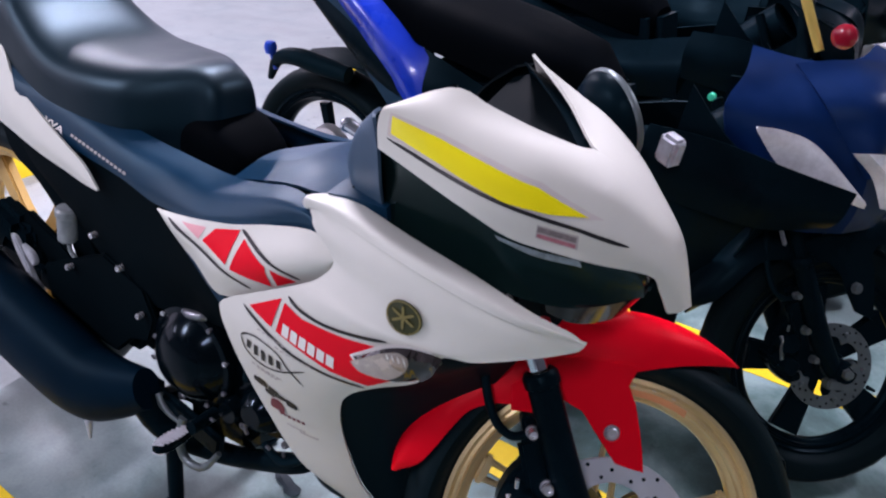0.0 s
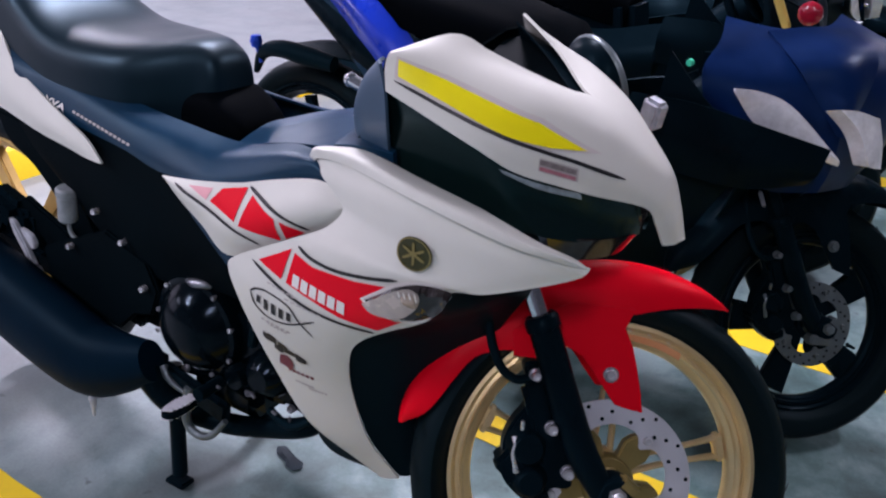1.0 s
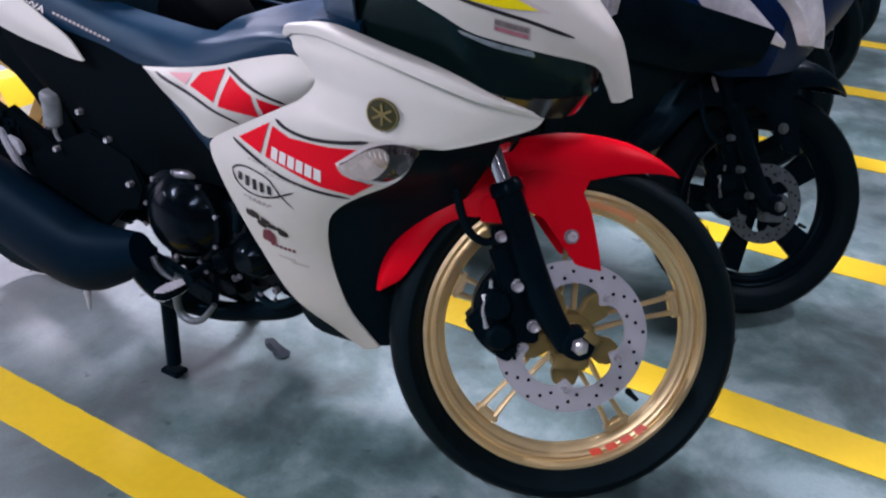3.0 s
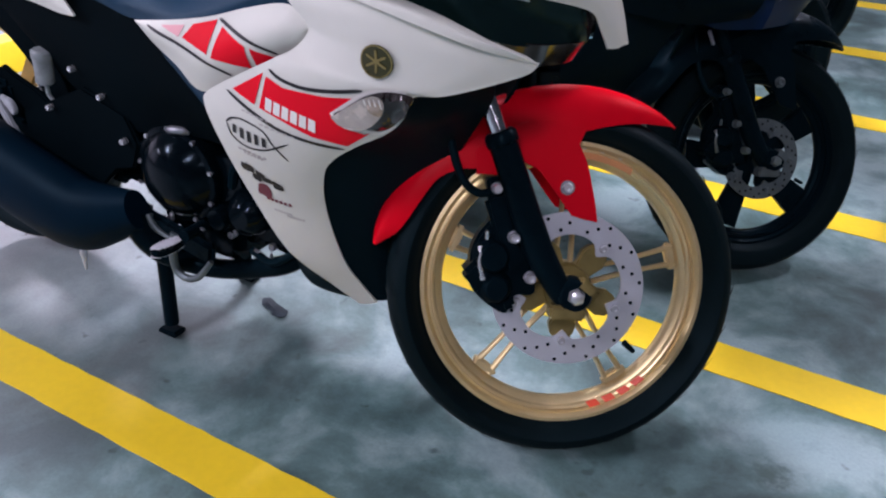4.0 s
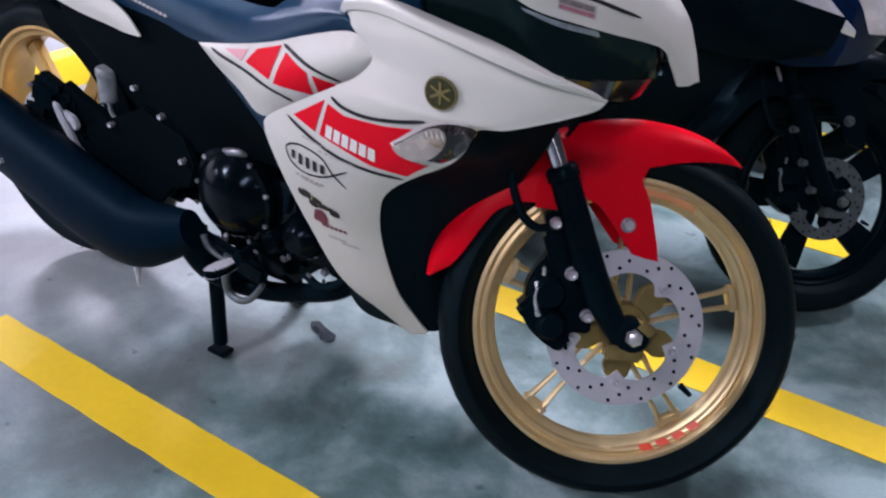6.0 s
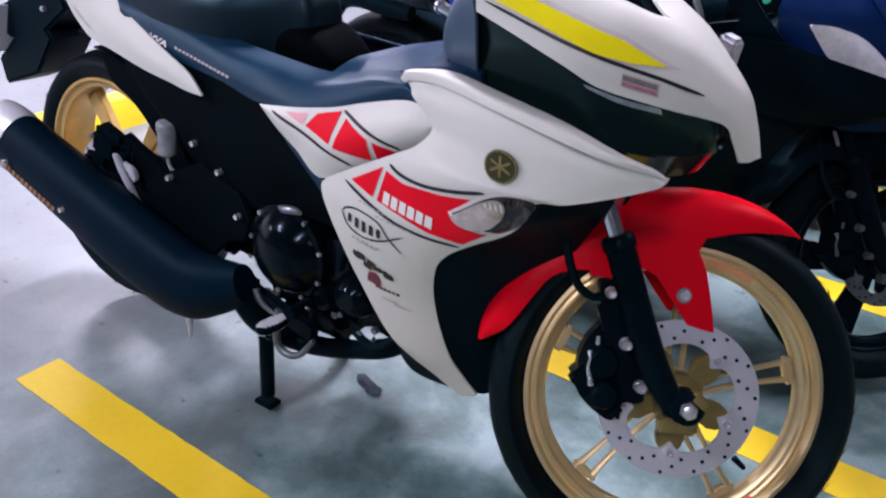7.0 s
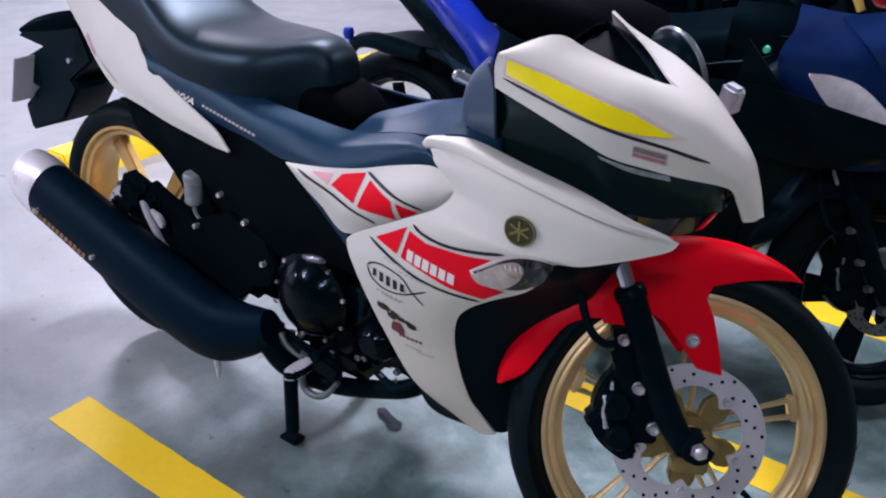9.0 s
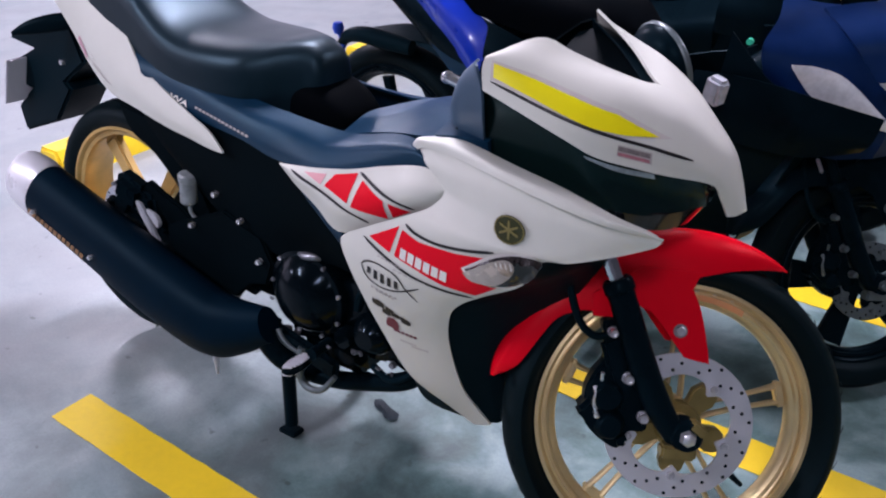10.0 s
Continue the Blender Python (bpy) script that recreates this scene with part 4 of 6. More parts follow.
    part("fuel_cover", sheet([[(-0.58, -0.095, 0.683), (-0.46, -0.115, 0.715), (-0.37, -0.145, 0.735), (-0.29, -0.15, 0.742)], [(-0.58, -0.05, 0.696), (-0.46, -0.055, 0.734), (-0.38, -0.06, 0.748), (-0.29, -0.07, 0.757)], [(-0.58, 0, 0.699), (-0.46, 0, 0.738), (-0.38, 0, 0.751), (-0.29, 0, 0.760)],
                                [(-0.58, 0.05, 0.696), (-0.46, 0.055, 0.734), (-0.38, 0.06, 0.748), (-0.29, 0.07, 0.757)], [(-0.58, 0.095, 0.683), (-0.46, 0.115, 0.715), (-0.37, 0.145, 0.735), (-0.29, 0.15, 0.742)]], 20, 21, 0.004), GREY, bike, "grey centre tunnel cover")
    part("tunnel_lid", sheet([[(-0.585, -0.055, 0.672), (-0.50, -0.062, 0.700), (-0.40, -0.070, 0.722), (-0.30, -0.075, 0.742)], [(-0.585, -0.050, 0.692), (-0.50, -0.055, 0.722), (-0.40, -0.062, 0.742), (-0.30, -0.065, 0.756)], [(-0.59, 0, 0.698), (-0.50, 0, 0.728), (-0.40, 0, 0.748), (-0.30, 0, 0.763)],
                                [(-0.585, 0.050, 0.692), (-0.50, 0.055, 0.722), (-0.40, 0.062, 0.742), (-0.30, 0.065, 0.756)], [(-0.585, 0.055, 0.672), (-0.50, 0.062, 0.700), (-0.40, 0.070, 0.722), (-0.30, 0.075, 0.742)]], 20, 21, 0.004), MID_GREY, bike, "paler grey tunnel lid")
    shield = [[(-0.256, -0.190, 0.868), (-0.240, -0.200, 0.840), (-0.240, -0.193, 0.795), (-0.250, -0.172, 0.757)], [(-0.266, -0.176, 0.870), (-0.284, -0.180, 0.842), (-0.300, -0.173, 0.798), (-0.305, -0.155, 0.757)],
              [(-0.276, -0.152, 0.868), (-0.312, -0.138, 0.836), (-0.336, -0.125, 0.796), (-0.345, -0.115, 0.752)]]
    # near copy lightened as if lit, far copy blackened as if in shade
    part("inner_leg_shield", sheet(shield, 20, 10, 0.004), MID_GREY, bike, "blue-grey inner leg shield")
    part("inner_leg_shield", sheet(shield, 20, 10, 0.004, True), DASH, bike)
    part("bag_hook", join(tube([(-0.322, -0.118, 0.815), (-0.346, -0.121, 0.823)], [0.009, 0.0085], 14, 3), moved(lathe([(0, -0.004), (0.009, -0.004), (0.0105, 0), (0.009, 0.004), (0, 0.004)], 16), pose(-0.347, -0.121, 0.823, 20, 0, 60))), CHROME, bike, "small bright metal knob")
    part("ledge", sheet([[(-0.335, -0.17, 0.752), (-0.29, -0.18, 0.762), (-0.24, -0.178, 0.762)], [(-0.33, -0.12, 0.770), (-0.29, -0.12, 0.775), (-0.24, -0.12, 0.78)]], 10, 5, 0.02), GREY, bike)

    # nose cowl, its dark lower half, lamp and dash
    lo = [(-0.231, -0.210, 0.844), (-0.190, -0.206, 0.828), (-0.155, -0.201, 0.813), (-0.118, -0.191, 0.795), (-0.082, -0.169, 0.772), (-0.036, -0.135, 0.756), (-0.006, -0.110, 0.746), (0.037, -0.057, 0.727), (0.048, -0.042, 0.703), (0.058, -0.032, 0.677)]
    m1 = [(-0.235, -0.207, 0.868), (-0.192, -0.200, 0.853), (-0.158, -0.195, 0.840), (-0.118, -0.184, 0.825), (-0.078, -0.164, 0.810), (-0.034, -0.128, 0.793), (-0.002, -0.100, 0.776), (0.041, -0.052, 0.742), (0.056, -0.034, 0.711), (0.066, -0.020, 0.676)]
    m2 = [(-0.235, -0.202, 0.882), (-0.198, -0.174, 0.886), (-0.160, -0.156, 0.875), (-0.118, -0.134, 0.863), (-0.076, -0.108, 0.850), (-0.030, -0.074, 0.826), (0.002, -0.052, 0.800), (0.044, -0.030, 0.756), (0.060, -0.021, 0.721), (0.071, -0.013, 0.679)]
    hi = [(-0.235, -0.196, 0.886), (-0.194, -0.130, 0.904), (-0.158, -0.103, 0.885), (-0.122, -0.070, 0.863), (-0.088, -0.022, 0.839), (-0.068, 0.0, 0.831), (-0.022, 0.0, 0.812), (0.038, 0.0, 0.764), (0.060, 0.0, 0.726), (0.074, 0.0, 0.679)]
    liner = [[(x - 0.010, y + 0.010, z - 0.006) for x, y, z in cv] for cv in (m1, m2)] + [[(x - 0.010, min(0, y + 0.008), z - 0.012) for x, y, z in hi]]

    # black sheet added behind the cowl to darken its inner face
    for half, flip in ((lambda c: c, False), (far_half, True)):
        part("cowl_liner", sheet([cv[1:] if flip else cv for cv in half(liner)], 30, 10, 0.002, flip), SATIN, bike, "black cowl liner")
    cowl = part("front_cowl", sheet([lo, m1, m2, hi], 40, 20, 0.004), WHITE, bike, "glossy white front cowl with a yellow stripe")
    part("front_cowl", sheet([cv[1:] for cv in far_half([lo, m1, m2, hi])], 40, 20, 0.004, True), WHITE, bike, "glossy white far half of the front cowl")
    elow = [(-0.330, -0.150, 0.735), (-0.240, -0.165, 0.728), (-0.150, -0.168, 0.715), (-0.080, -0.155, 0.700), (-0.030, -0.112, 0.684), (0.000, -0.066, 0.682), (0.014, -0.035, 0.680), (0.018, -0.020, 0.677), (0.020, -0.010, 0.675)]
    etop = [(x - 0.004 - 0.022 * (i / 8) ** 2, y + 0.012 - 0.006 * (i / 8), z + 0.006) for i, (x, y, z) in enumerate(lo[:9])]
    emid = [((a[0] + b[0]) / 2, (a[1] + b[1]) / 2 + 0.004, (a[2] + b[2]) / 2) for a, b in zip(etop, elow)]
    both("lower_cowl", [etop, emid, elow], SMOKE, 32, 10, "dark smoked lower front cowl")
    strip = [[(-0.095, -0.181, 0.776), (-0.060, -0.157, 0.762), (-0.020, -0.123, 0.749)], [(-0.090, -0.179, 0.771), (-0.057, -0.156, 0.755), (-0.018, -0.120, 0.742)]]
    frosted = mat("frosted_lamp_strip", (0.22, 0.27, 0.29), 0.12, coat=0.8, vary=0.6, scale=60, fine=200)
    part("position_lamp", sheet(strip, 20, 5, 0.003), frosted, bike, "clear lamp strip")
    part("position_lamp", sheet(far_half(strip), 20, 5, 0.003, True), frosted, bike, "clear lamp strip")
    part("headlamp", sheet([[(-0.06, -0.115, 0.695), (-0.02, -0.098, 0.686), (0.005, -0.045, 0.680), (0.015, 0, 0.676), (0.005, 0.045, 0.680), (-0.02, 0.098, 0.686), (-0.06, 0.115, 0.695)], [(-0.06, -0.10, 0.665), (-0.03, -0.085, 0.655), (-0.01, -0.04, 0.648), (-0.004, 0, 0.646), (-0.01, 0.04, 0.648), (-0.03, 0.085, 0.655), (-0.06, 0.10, 0.665)]], 24, 6, 0.003), SMOKE_LENS, bike, "dark glossy headlamp lens")
    part("dash", sheet([[(-0.28, -0.16, 0.85), (-0.24, -0.16, 0.86), (-0.17, -0.11, 0.842), (-0.09, -0.05, 0.825)], [(-0.28, 0, 0.80), (-0.24, 0, 0.80), (-0.17, 0, 0.80), (-0.075, 0, 0.822)], [(-0.28, 0.16, 0.85), (-0.24, 0.16, 0.86), (-0.17, 0.11, 0.842), (-0.09, 0.05, 0.825)]], 14, 9, 0.004), DASH, bike, "black instrument surround")

    # indicator lens let into the fairing
    T = [skin(wing)]
    TC = [skin(cover)]
    TN = [skin(cowl)]
    TT = [skin(tail)]

    def lay(name, outline, material, on, owner, smooth_n=0, lift=0.0012, label="", inflate=0.0):
        return part(name, sticker(outline, on, lift, 4, smooth_n, inflate=inflate), material, owner, label)

    ind = [(-0.243, 0.5845), (-0.224, 0.5965), (-0.189, 0.6205), (-0.155, 0.632), (-0.124, 0.629), (-0.128, 0.610), (-0.146, 0.590), (-0.178, 0.5685), (-0.205, 0.568), (-0.230, 0.5705)]
    lay("indicator_edge", [(-0.2495, 0.584), (-0.2275, 0.600), (-0.190, 0.626), (-0.155, 0.6355), (-0.130, 0.631), (-0.150, 0.586), (-0.180, 0.563), (-0.206, 0.562), (-0.234, 0.5655)], WHITE_FILM, T, leg, 40, 0.003)
    lamp = lay("indicator_lens", ind, SMOKE_LENS, T, leg, 48, 0.004, "smoked clear indicator lens", 0.010)
    lay("indicator_reflector", [(-0.240, 0.584), (-0.216, 0.600), (-0.191, 0.617), (-0.168, 0.627), (-0.158, 0.618), (-0.165, 0.598), (-0.187, 0.576), (-0.208, 0.571), (-0.229, 0.5725)], mat("lens_reflector", (0.50, 0.44, 0.40), 0.2, metal=0.2, vary=0.25, scale=50), T, leg, 32, 0.0145)
    lay("indicator_bulb", [(-0.176, 0.617), (-0.166, 0.618), (-0.160, 0.608), (-0.166, 0.598), (-0.178, 0.600), (-0.182, 0.609)], BULB, T, leg, 20, 0.0158, "clear bulb behind the lens", 0.003)
    for i in range(4):
        lay("reflector_rib", ribbon([(-0.182 + 0.007 * i, 0.6215 + 0.0008 * i), (-0.1815 + 0.007 * i, 0.612 - 0.001 * i)], 0.0022, 6), WHITE_FILM, T, leg, 0, 0.0175)

    # stripes: black edge lines, red fields, white gaps
    for o in ([(-0.4215, 0.585), (-0.359, 0.620), (-0.3795, 0.570)], [(-0.3525, 0.6165), (-0.322, 0.606), (-0.2555, 0.6065), (-0.2035, 0.613), (-0.252, 0.5835), (-0.240, 0.566), (-0.206, 0.558), (-0.1955, 0.562), (-0.238, 0.532), (-0.288, 0.5395), (-0.3305, 0.555), (-0.371, 0.5675)]):
        lay("red_stripe", o, RED_FILM, T, leg, 0)
    lay("black_line", ribbon([(-0.3475, 0.627), (-0.324, 0.6175), (-0.285, 0.613), (-0.235, 0.618), (-0.192, 0.627)], 0.0055), BLACK_FILM, T, leg)
    lay("black_line", ribbon([(-0.4345, 0.5805), (-0.388, 0.559), (-0.337, 0.539), (-0.291, 0.529), (-0.2445, 0.5245)], 0.0055), BLACK_FILM, T, leg)
    # maker's word on the stripe, as six plain bars
    for i in range(6):
        u = i / 6.0
        x, z, w = -0.3555 + u * 0.0835, 0.5865 - u * 0.0205, 0.0108
        lay("word_bar", [(x, z), (x + w, z - 0.0027), (x + w - 0.0044, z - 0.0222), (x - 0.0044, z - 0.0190)], WHITE_FILM, T, leg, 0, 0.0022)
    bx, bz = -0.1690, 0.6696
    badge = lay("badge", [(bx + 0.0228 * math.cos(a), bz + 0.0212 * math.sin(a)) for a in np.arange(32) * math.pi / 16], OLIVE, T, wing, 0, 0.003, "round olive and gold badge")
    part("badge_rim", ring_sticker(bx, bz, 0.0192, 0.0212, 1.075, T, 0.0055), BRASS, wing)
    lay("badge_field", [(bx + 0.0204 * math.cos(a), bz + 0.0190 * math.sin(a)) for a in np.arange(32) * math.pi / 16], OLIVE, T, wing, 0, 0.0045)
    for k in range(3):
        a = radians(90 + 60 * k)
        lay("badge_bar", ribbon([(bx - 0.0165 * math.cos(a), bz - 0.0148 * math.sin(a)), (bx + 0.0165 * math.cos(a), bz + 0.0148 * math.sin(a))], 0.0034), BRASS, T, wing, 0, 0.0060)
    # fish outline sticker with bars in it, and the stickers under it
    lay("fish_sticker", ribbon([(-0.441, 0.532), (-0.428, 0.540), (-0.4045, 0.542), (-0.3715, 0.5315), (-0.358, 0.5095), (-0.3405, 0.4865)], 0.0030), BLACK_FILM, T, leg)
    lay("fish_sticker", ribbon([(-0.441, 0.532), (-0.434, 0.5105), (-0.409, 0.4975), (-0.374, 0.4995), (-0.3305, 0.518)], 0.0030), BLACK_FILM, T, leg)
    for i in range(5):
        x, z = -0.4275 + 0.0130 * i, 0.5315 - 0.0027 * i
        h = (0.015, 0.019, 0.020, 0.019, 0.017)[i]
        lay("fish_bar", [(x, z), (x + 0.0068, z - 0.0012), (x + 0.0036, z - h), (x - 0.0036, z - h + 0.001)], BLACK_FILM, T, leg, 0, 0.0014)
    rnd = random.Random(5)
    for i in range(7):
        x, z = -0.432 + 0.0085 * i, 0.456 - 0.0036 * i + rnd.uniform(-0.006, 0.006)
        lay("animal_sticker", [(x, z + rnd.uniform(0.002, 0.011)), (x + 0.013, z + 0.003), (x + 0.011, z - rnd.uniform(0.002, 0.009)), (x - 0.003, z - 0.003)], BLACK_FILM, T, leg, 12)
    lay("crest_sticker", [(-0.411, 0.431), (-0.397, 0.432), (-0.392, 0.418), (-0.398, 0.403), (-0.408, 0.408), (-0.418, 0.412)], BROWN_FILM, T, leg, 24)
    for x, z, w, h, mt in ((-0.428, 0.493, 0.052, 0.004, GREY_FILM), (-0.418, 0.487, 0.035, 0.003, GREY_FILM), (-0.405, 0.407, 0.042, 0.006, BROWN_FILM), (-0.398, 0.385, 0.03, 0.004, GREY_FILM), (-0.378, 0.376, 0.028, 0.004, GREY_FILM), (-0.405, 0.558, 0.05, 0.0025, GREY_FILM), (-0.375, 0.543, 0.06, 0.0025, GREY_FILM)):
        for i in range(6):
            lay("small_bar", [(x + w * i / 6, z - 0.18 * w * i / 6), (x + w * (i + 0.7) / 6, z - 0.18 * w * i / 6), (x + w * (i + 0.7) / 6, z - h - 0.18 * w * i / 6), (x + w * i / 6, z - h - 0.18 * w * i / 6)], mt, T, leg)
    # side cover stripes
    lay("faded_stripe", [(-0.577, 0.646), (-0.526, 0.654), (-0.534, 0.637)], mat("faded_pink_sticker", (0.72, 0.34, 0.36), 0.4), TC, cover)
    for o in ([(-0.5255, 0.6375), (-0.5075, 0.658), (-0.4575, 0.6725), (-0.4715, 0.6235)], [(-0.4445, 0.666), (-0.395, 0.649), (-0.397, 0.6135), (-0.463, 0.6200)], [(-0.3865, 0.6465), (-0.353, 0.637), (-0.387, 0.6185)]):
        lay("red_stripe", o, RED_FILM, TC, cover)
    lay("black_line", ribbon([(-0.4534, 0.6745), (-0.4266, 0.6675), (-0.378, 0.655), (-0.345, 0.643)], 0.005), BLACK_FILM, TC, cover)
    lay("black_line", ribbon([(-0.610, 0.6405), (-0.5266, 0.6255), (-0.4667, 0.6080), (-0.437, 0.596)], 0.005), BLACK_FILM, TC, cover)
    # nose cowl stripe and its label
    edge_film = mat("tan_grey_sticker", (0.60, 0.55, 0.52), 0.4)
    lay("stripe_edge", [(-0.226, 0.882), (-0.1715, 0.8675), (-0.124, 0.8505), (-0.069, 0.8300), (-0.010, 0.7925), (-0.052, 0.7985), (-0.091, 0.8095), (-0.162, 0.8395), (-0.222, 0.8600)], edge_film, TN, cowl, 0, 0.0008)
    lay("yellow_stripe", [(-0.2224, 0.8788), (-0.1714, 0.8636), (-0.124, 0.8463), (-0.069, 0.8255), (-0.022, 0.7965), (-0.052, 0.8010), (-0.0908, 0.8122), (-0.1618, 0.8421), (-0.2177, 0.8622)], YELLOW_FILM, TN, cowl, 0, 0.0020)
    lay("black_line", ribbon([(-0.221, 0.8575), (-0.160, 0.8365), (-0.0975, 0.8130), (-0.0508, 0.7950), (-0.0184, 0.7820), (0.016, 0.7640)], 0.0036), BLACK_FILM, TN, cowl, 0, 0.0022)
    lay("small_label", [(-0.0595, 0.7905), (-0.0240, 0.7785), (-0.0235, 0.763), (-0.0602, 0.7755)], GREY_FILM, TN, cowl)
    lay("label_bar", [(-0.0585, 0.7890), (-0.0255, 0.7775), (-0.0255, 0.7715), (-0.0588, 0.7830)], LABEL_GREY, TN, cowl, 0, 0.0020)
    lay("label_bar", [(-0.0585, 0.7810), (-0.0255, 0.7695), (-0.0255, 0.7650), (-0.0588, 0.7765)], LABEL_PINK, TN, cowl, 0, 0.0020)
    # tail graphics
    lay("tail_graphic", [(-1.300, 0.740), (-1.286, 0.752), (-1.262, 0.715), (-1.272, 0.705)], mat("faded_red_sticker", (0.55, 0.30, 0.36), 0.4), TT, tail)
    lay("tail_graphic", ribbon([(-1.240, 0.702), (-1.205, 0.684), (-1.17, 0.672)], 0.004), GREY_FILM, TT, tail)

    # readable letters on the body cover, pressed onto it, and the small print after them
    TB = [skin(band)]

    def word(text, size, x, z, slope, material, name, wide=1.0, shear=0.25):
        cu = bpy.data.curves.new(name, "FONT")
        cu.body, cu.size, cu.shear, cu.offset = text, size, shear, size * 0.03
        tmp = new(name, cu)
        me = bpy.data.meshes.new_from_object(tmp.evaluated_get(bpy.context.evaluated_depsgraph_get()))
        bpy.data.objects.remove(tmp)
        for v in me.vertices:
            px, pz = v.co.x * wide, v.co.y
            q = Vector((x + px * math.cos(slope) - pz * math.sin(slope), -1, z + px * math.sin(slope) + pz * math.cos(slope)))
            hits = [h[0].y for h in (t.ray_cast(q, Vector((0, 1, 0))) for t in TB) if h[0]]
            v.co = (q.x, (min(hits) if hits else -0.15) - 0.0016, q.z)
        me.materials.append(material)
        ob = new(name, me)
        ob.parent = bike
        return ob

    word("VVA", 0.0155, -0.955, 0.6905, -0.16, WHITE_FILM, "letters", 1.75)
    for i in range(14):
        x, z = -0.880 + 0.0105 * i, 0.6885 - 0.0017 * i
        lay("small_bar", [(x, z), (x + 0.0075, z - 0.001), (x + 0.0068, z - 0.0052), (x - 0.0008, z - 0.0044)], GREY_FILM, TB, bike, 0, 0.0014)

    # plate bracket and number plate
    br = part("plate_bracket", plate([(-1.640, 0.690), (-1.574, 0.728), (-1.435, 0.760), (-1.387, 0.755), (-1.354, 0.672), (-1.440, 0.617), (-1.423, 0.601), (-1.500, 0.513), (-1.643, 0.463), (-1.656, 0.525), (-1.585, 0.579), (-1.681, 0.576), (-1.675, 0.619), (-1.545, 0.678)], -0.055, 0.055, 0.006), BLACK, bike, "black plastic plate bracket and mudguard")
    part("bracket_bolt", bolt(0.006), ZINC, br, m=Matrix.Translation((-1.43, -0.058, 0.665)))
    for s in (-1, 1):
        part("rear_indicator", tube([(-1.34, s * 0.045, 0.768), (-1.385, s * 0.085, 0.762), (-1.425, s * 0.120, 0.752), (-1.455, s * 0.146, 0.740)], [0.016, 0.019, 0.015, 0.004], 12, 16, flat=0.6), SATIN, bike, "dark fin-shaped rear indicator")
    np_ = part("number_plate", box(0.004, 0.21, 0.12, pose(-1.60, 0, 0.60, 0, 22)), PLATE, bike, "pale number plate seen from its side")
    for i in range(5):
        part("plate_bar", box(0.002, 0.018, 0.055, pose(-1.6035, -0.064 + 0.032 * i, 0.60, 0, 22), 0), BLACK_FILM, np_, smooth=False)

    # exhaust
    ex = new("exhaust")
    ex.parent = bike
    part("muffler", tube([(-1.368, -0.190, 0.413), (-1.20, -0.190, 0.360), (-1.07, -0.190, 0.318), (-0.96, -0.188, 0.283), (-0.86, -0.186, 0.260), (-0.79, -0.182, 0.272), (-0.715, -0.172, 0.297)], [0.070, 0.073, 0.076, 0.077, 0.073, 0.058, 0.036], 28, 40, flat=0.78), mat("muffler_black", (0.0011, 0.0078, 0.0165), 0.45, spec=0.06, vary=0.2, tint=(0.4, 0.8, 1.0)), ex, "satin black muffler")
    part("end_cap", tube([(-1.360, -0.190, 0.4105), (-1.374, -0.190, 0.415), (-1.405, -0.190, 0.425), (-1.435, -0.190, 0.434), (-1.447, -0.190, 0.438)], [0.0715, 0.0735, 0.072, 0.066, 0.052], 28, 20, flat=0.76), mat('bright_end_cap', (0.80, 0.80, 0.84), 0.3, metal=0.35, vary=0.05), ex, "bright metal muffler end cap")
    part("outlet", tube([(-1.44, -0.19, 0.436), (-1.462, -0.19, 0.443)], 0.026, 20, 3), SATIN, ex)
    part("muffler_emblem", join(*[moved(box(0.0105, 0.002, 0.0095, bevel=0.0005), pose(-1.352 + 0.0146 * i, -0.2455 - 0.00035 * i, 0.390 - 0.0044 * i, -16, 17)) for i in range(13)]), mat("brown_emblem", (0.30, 0.17, 0.08), 0.35, metal=0.4, vary=0.5, scale=60), ex, "brown and gold lettering bars")
    part("header_pipe", tube([(-0.74, -0.172, 0.285), (-0.70, -0.150, 0.215), (-0.62, -0.11, 0.180), (-0.53, -0.09, 0.195), (-0.45, -0.08, 0.228), (-0.40, -0.05, 0.28), (-0.38, -0.03, 0.34)], [0.026, 0.024, 0.019, 0.018, 0.018, 0.018, 0.018], 16, 40), SATIN, ex, "black exhaust header pipe")
    for x, z in ((-1.325, 0.418), (-1.14, 0.365)):
        part("muffler_bolt", bolt(0.005, 0.006), ZINC, ex, m=Matrix.Translation((x, -0.252, z - 0.02)))

    # engine, frame and rear suspension
    en = new("engine")
    en.parent = bike
    part("crankcase", join(moved(box(0.26, 0.20, 0.20, bevel=0.03), pose(-0.62, -0.01, 0.33, 0, -8)), moved(box(0.22, 0.18, 0.13, bevel=0.03), pose(-0.52, 0, 0.30, 0, 10)), moved(box(0.16, 0.22, 0.08, bevel=0.02), pose(-0.62, 0, 0.24)), moved(box(0.11, 0.20, 0.10, bevel=0.02), pose(-0.725, 0, 0.400, 0, -25))), CASE, en)
    part("clutch_cover", moved(lathe([(0, -0.050), (0.022, -0.049), (0.042, -0.044), (0.058, -0.034), (0.070, -0.022), (0.078, -0.012), (0.087, -0.010), (0.090, 0), (0.090, 0.03), (0, 0.03)], 48), pose(-0.655, -0.118, 0.362)), CASE, en, "round black clutch cover")
    part("oil_cap", moved(lathe([(0, -0.014), (0.018, -0.014), (0.021, -0.006), (0.021, 0.01), (0, 0.01)], 24), pose(-0.560, -0.128, 0.305)), CASE, en)
    part("water_pump", moved(lathe([(0, -0.03), (0.02, -0.03), (0.034, -0.018), (0.042, 0), (0.042, 0.02), (0, 0.02)], 32), pose(-0.505, -0.115, 0.325)), CASE, en)
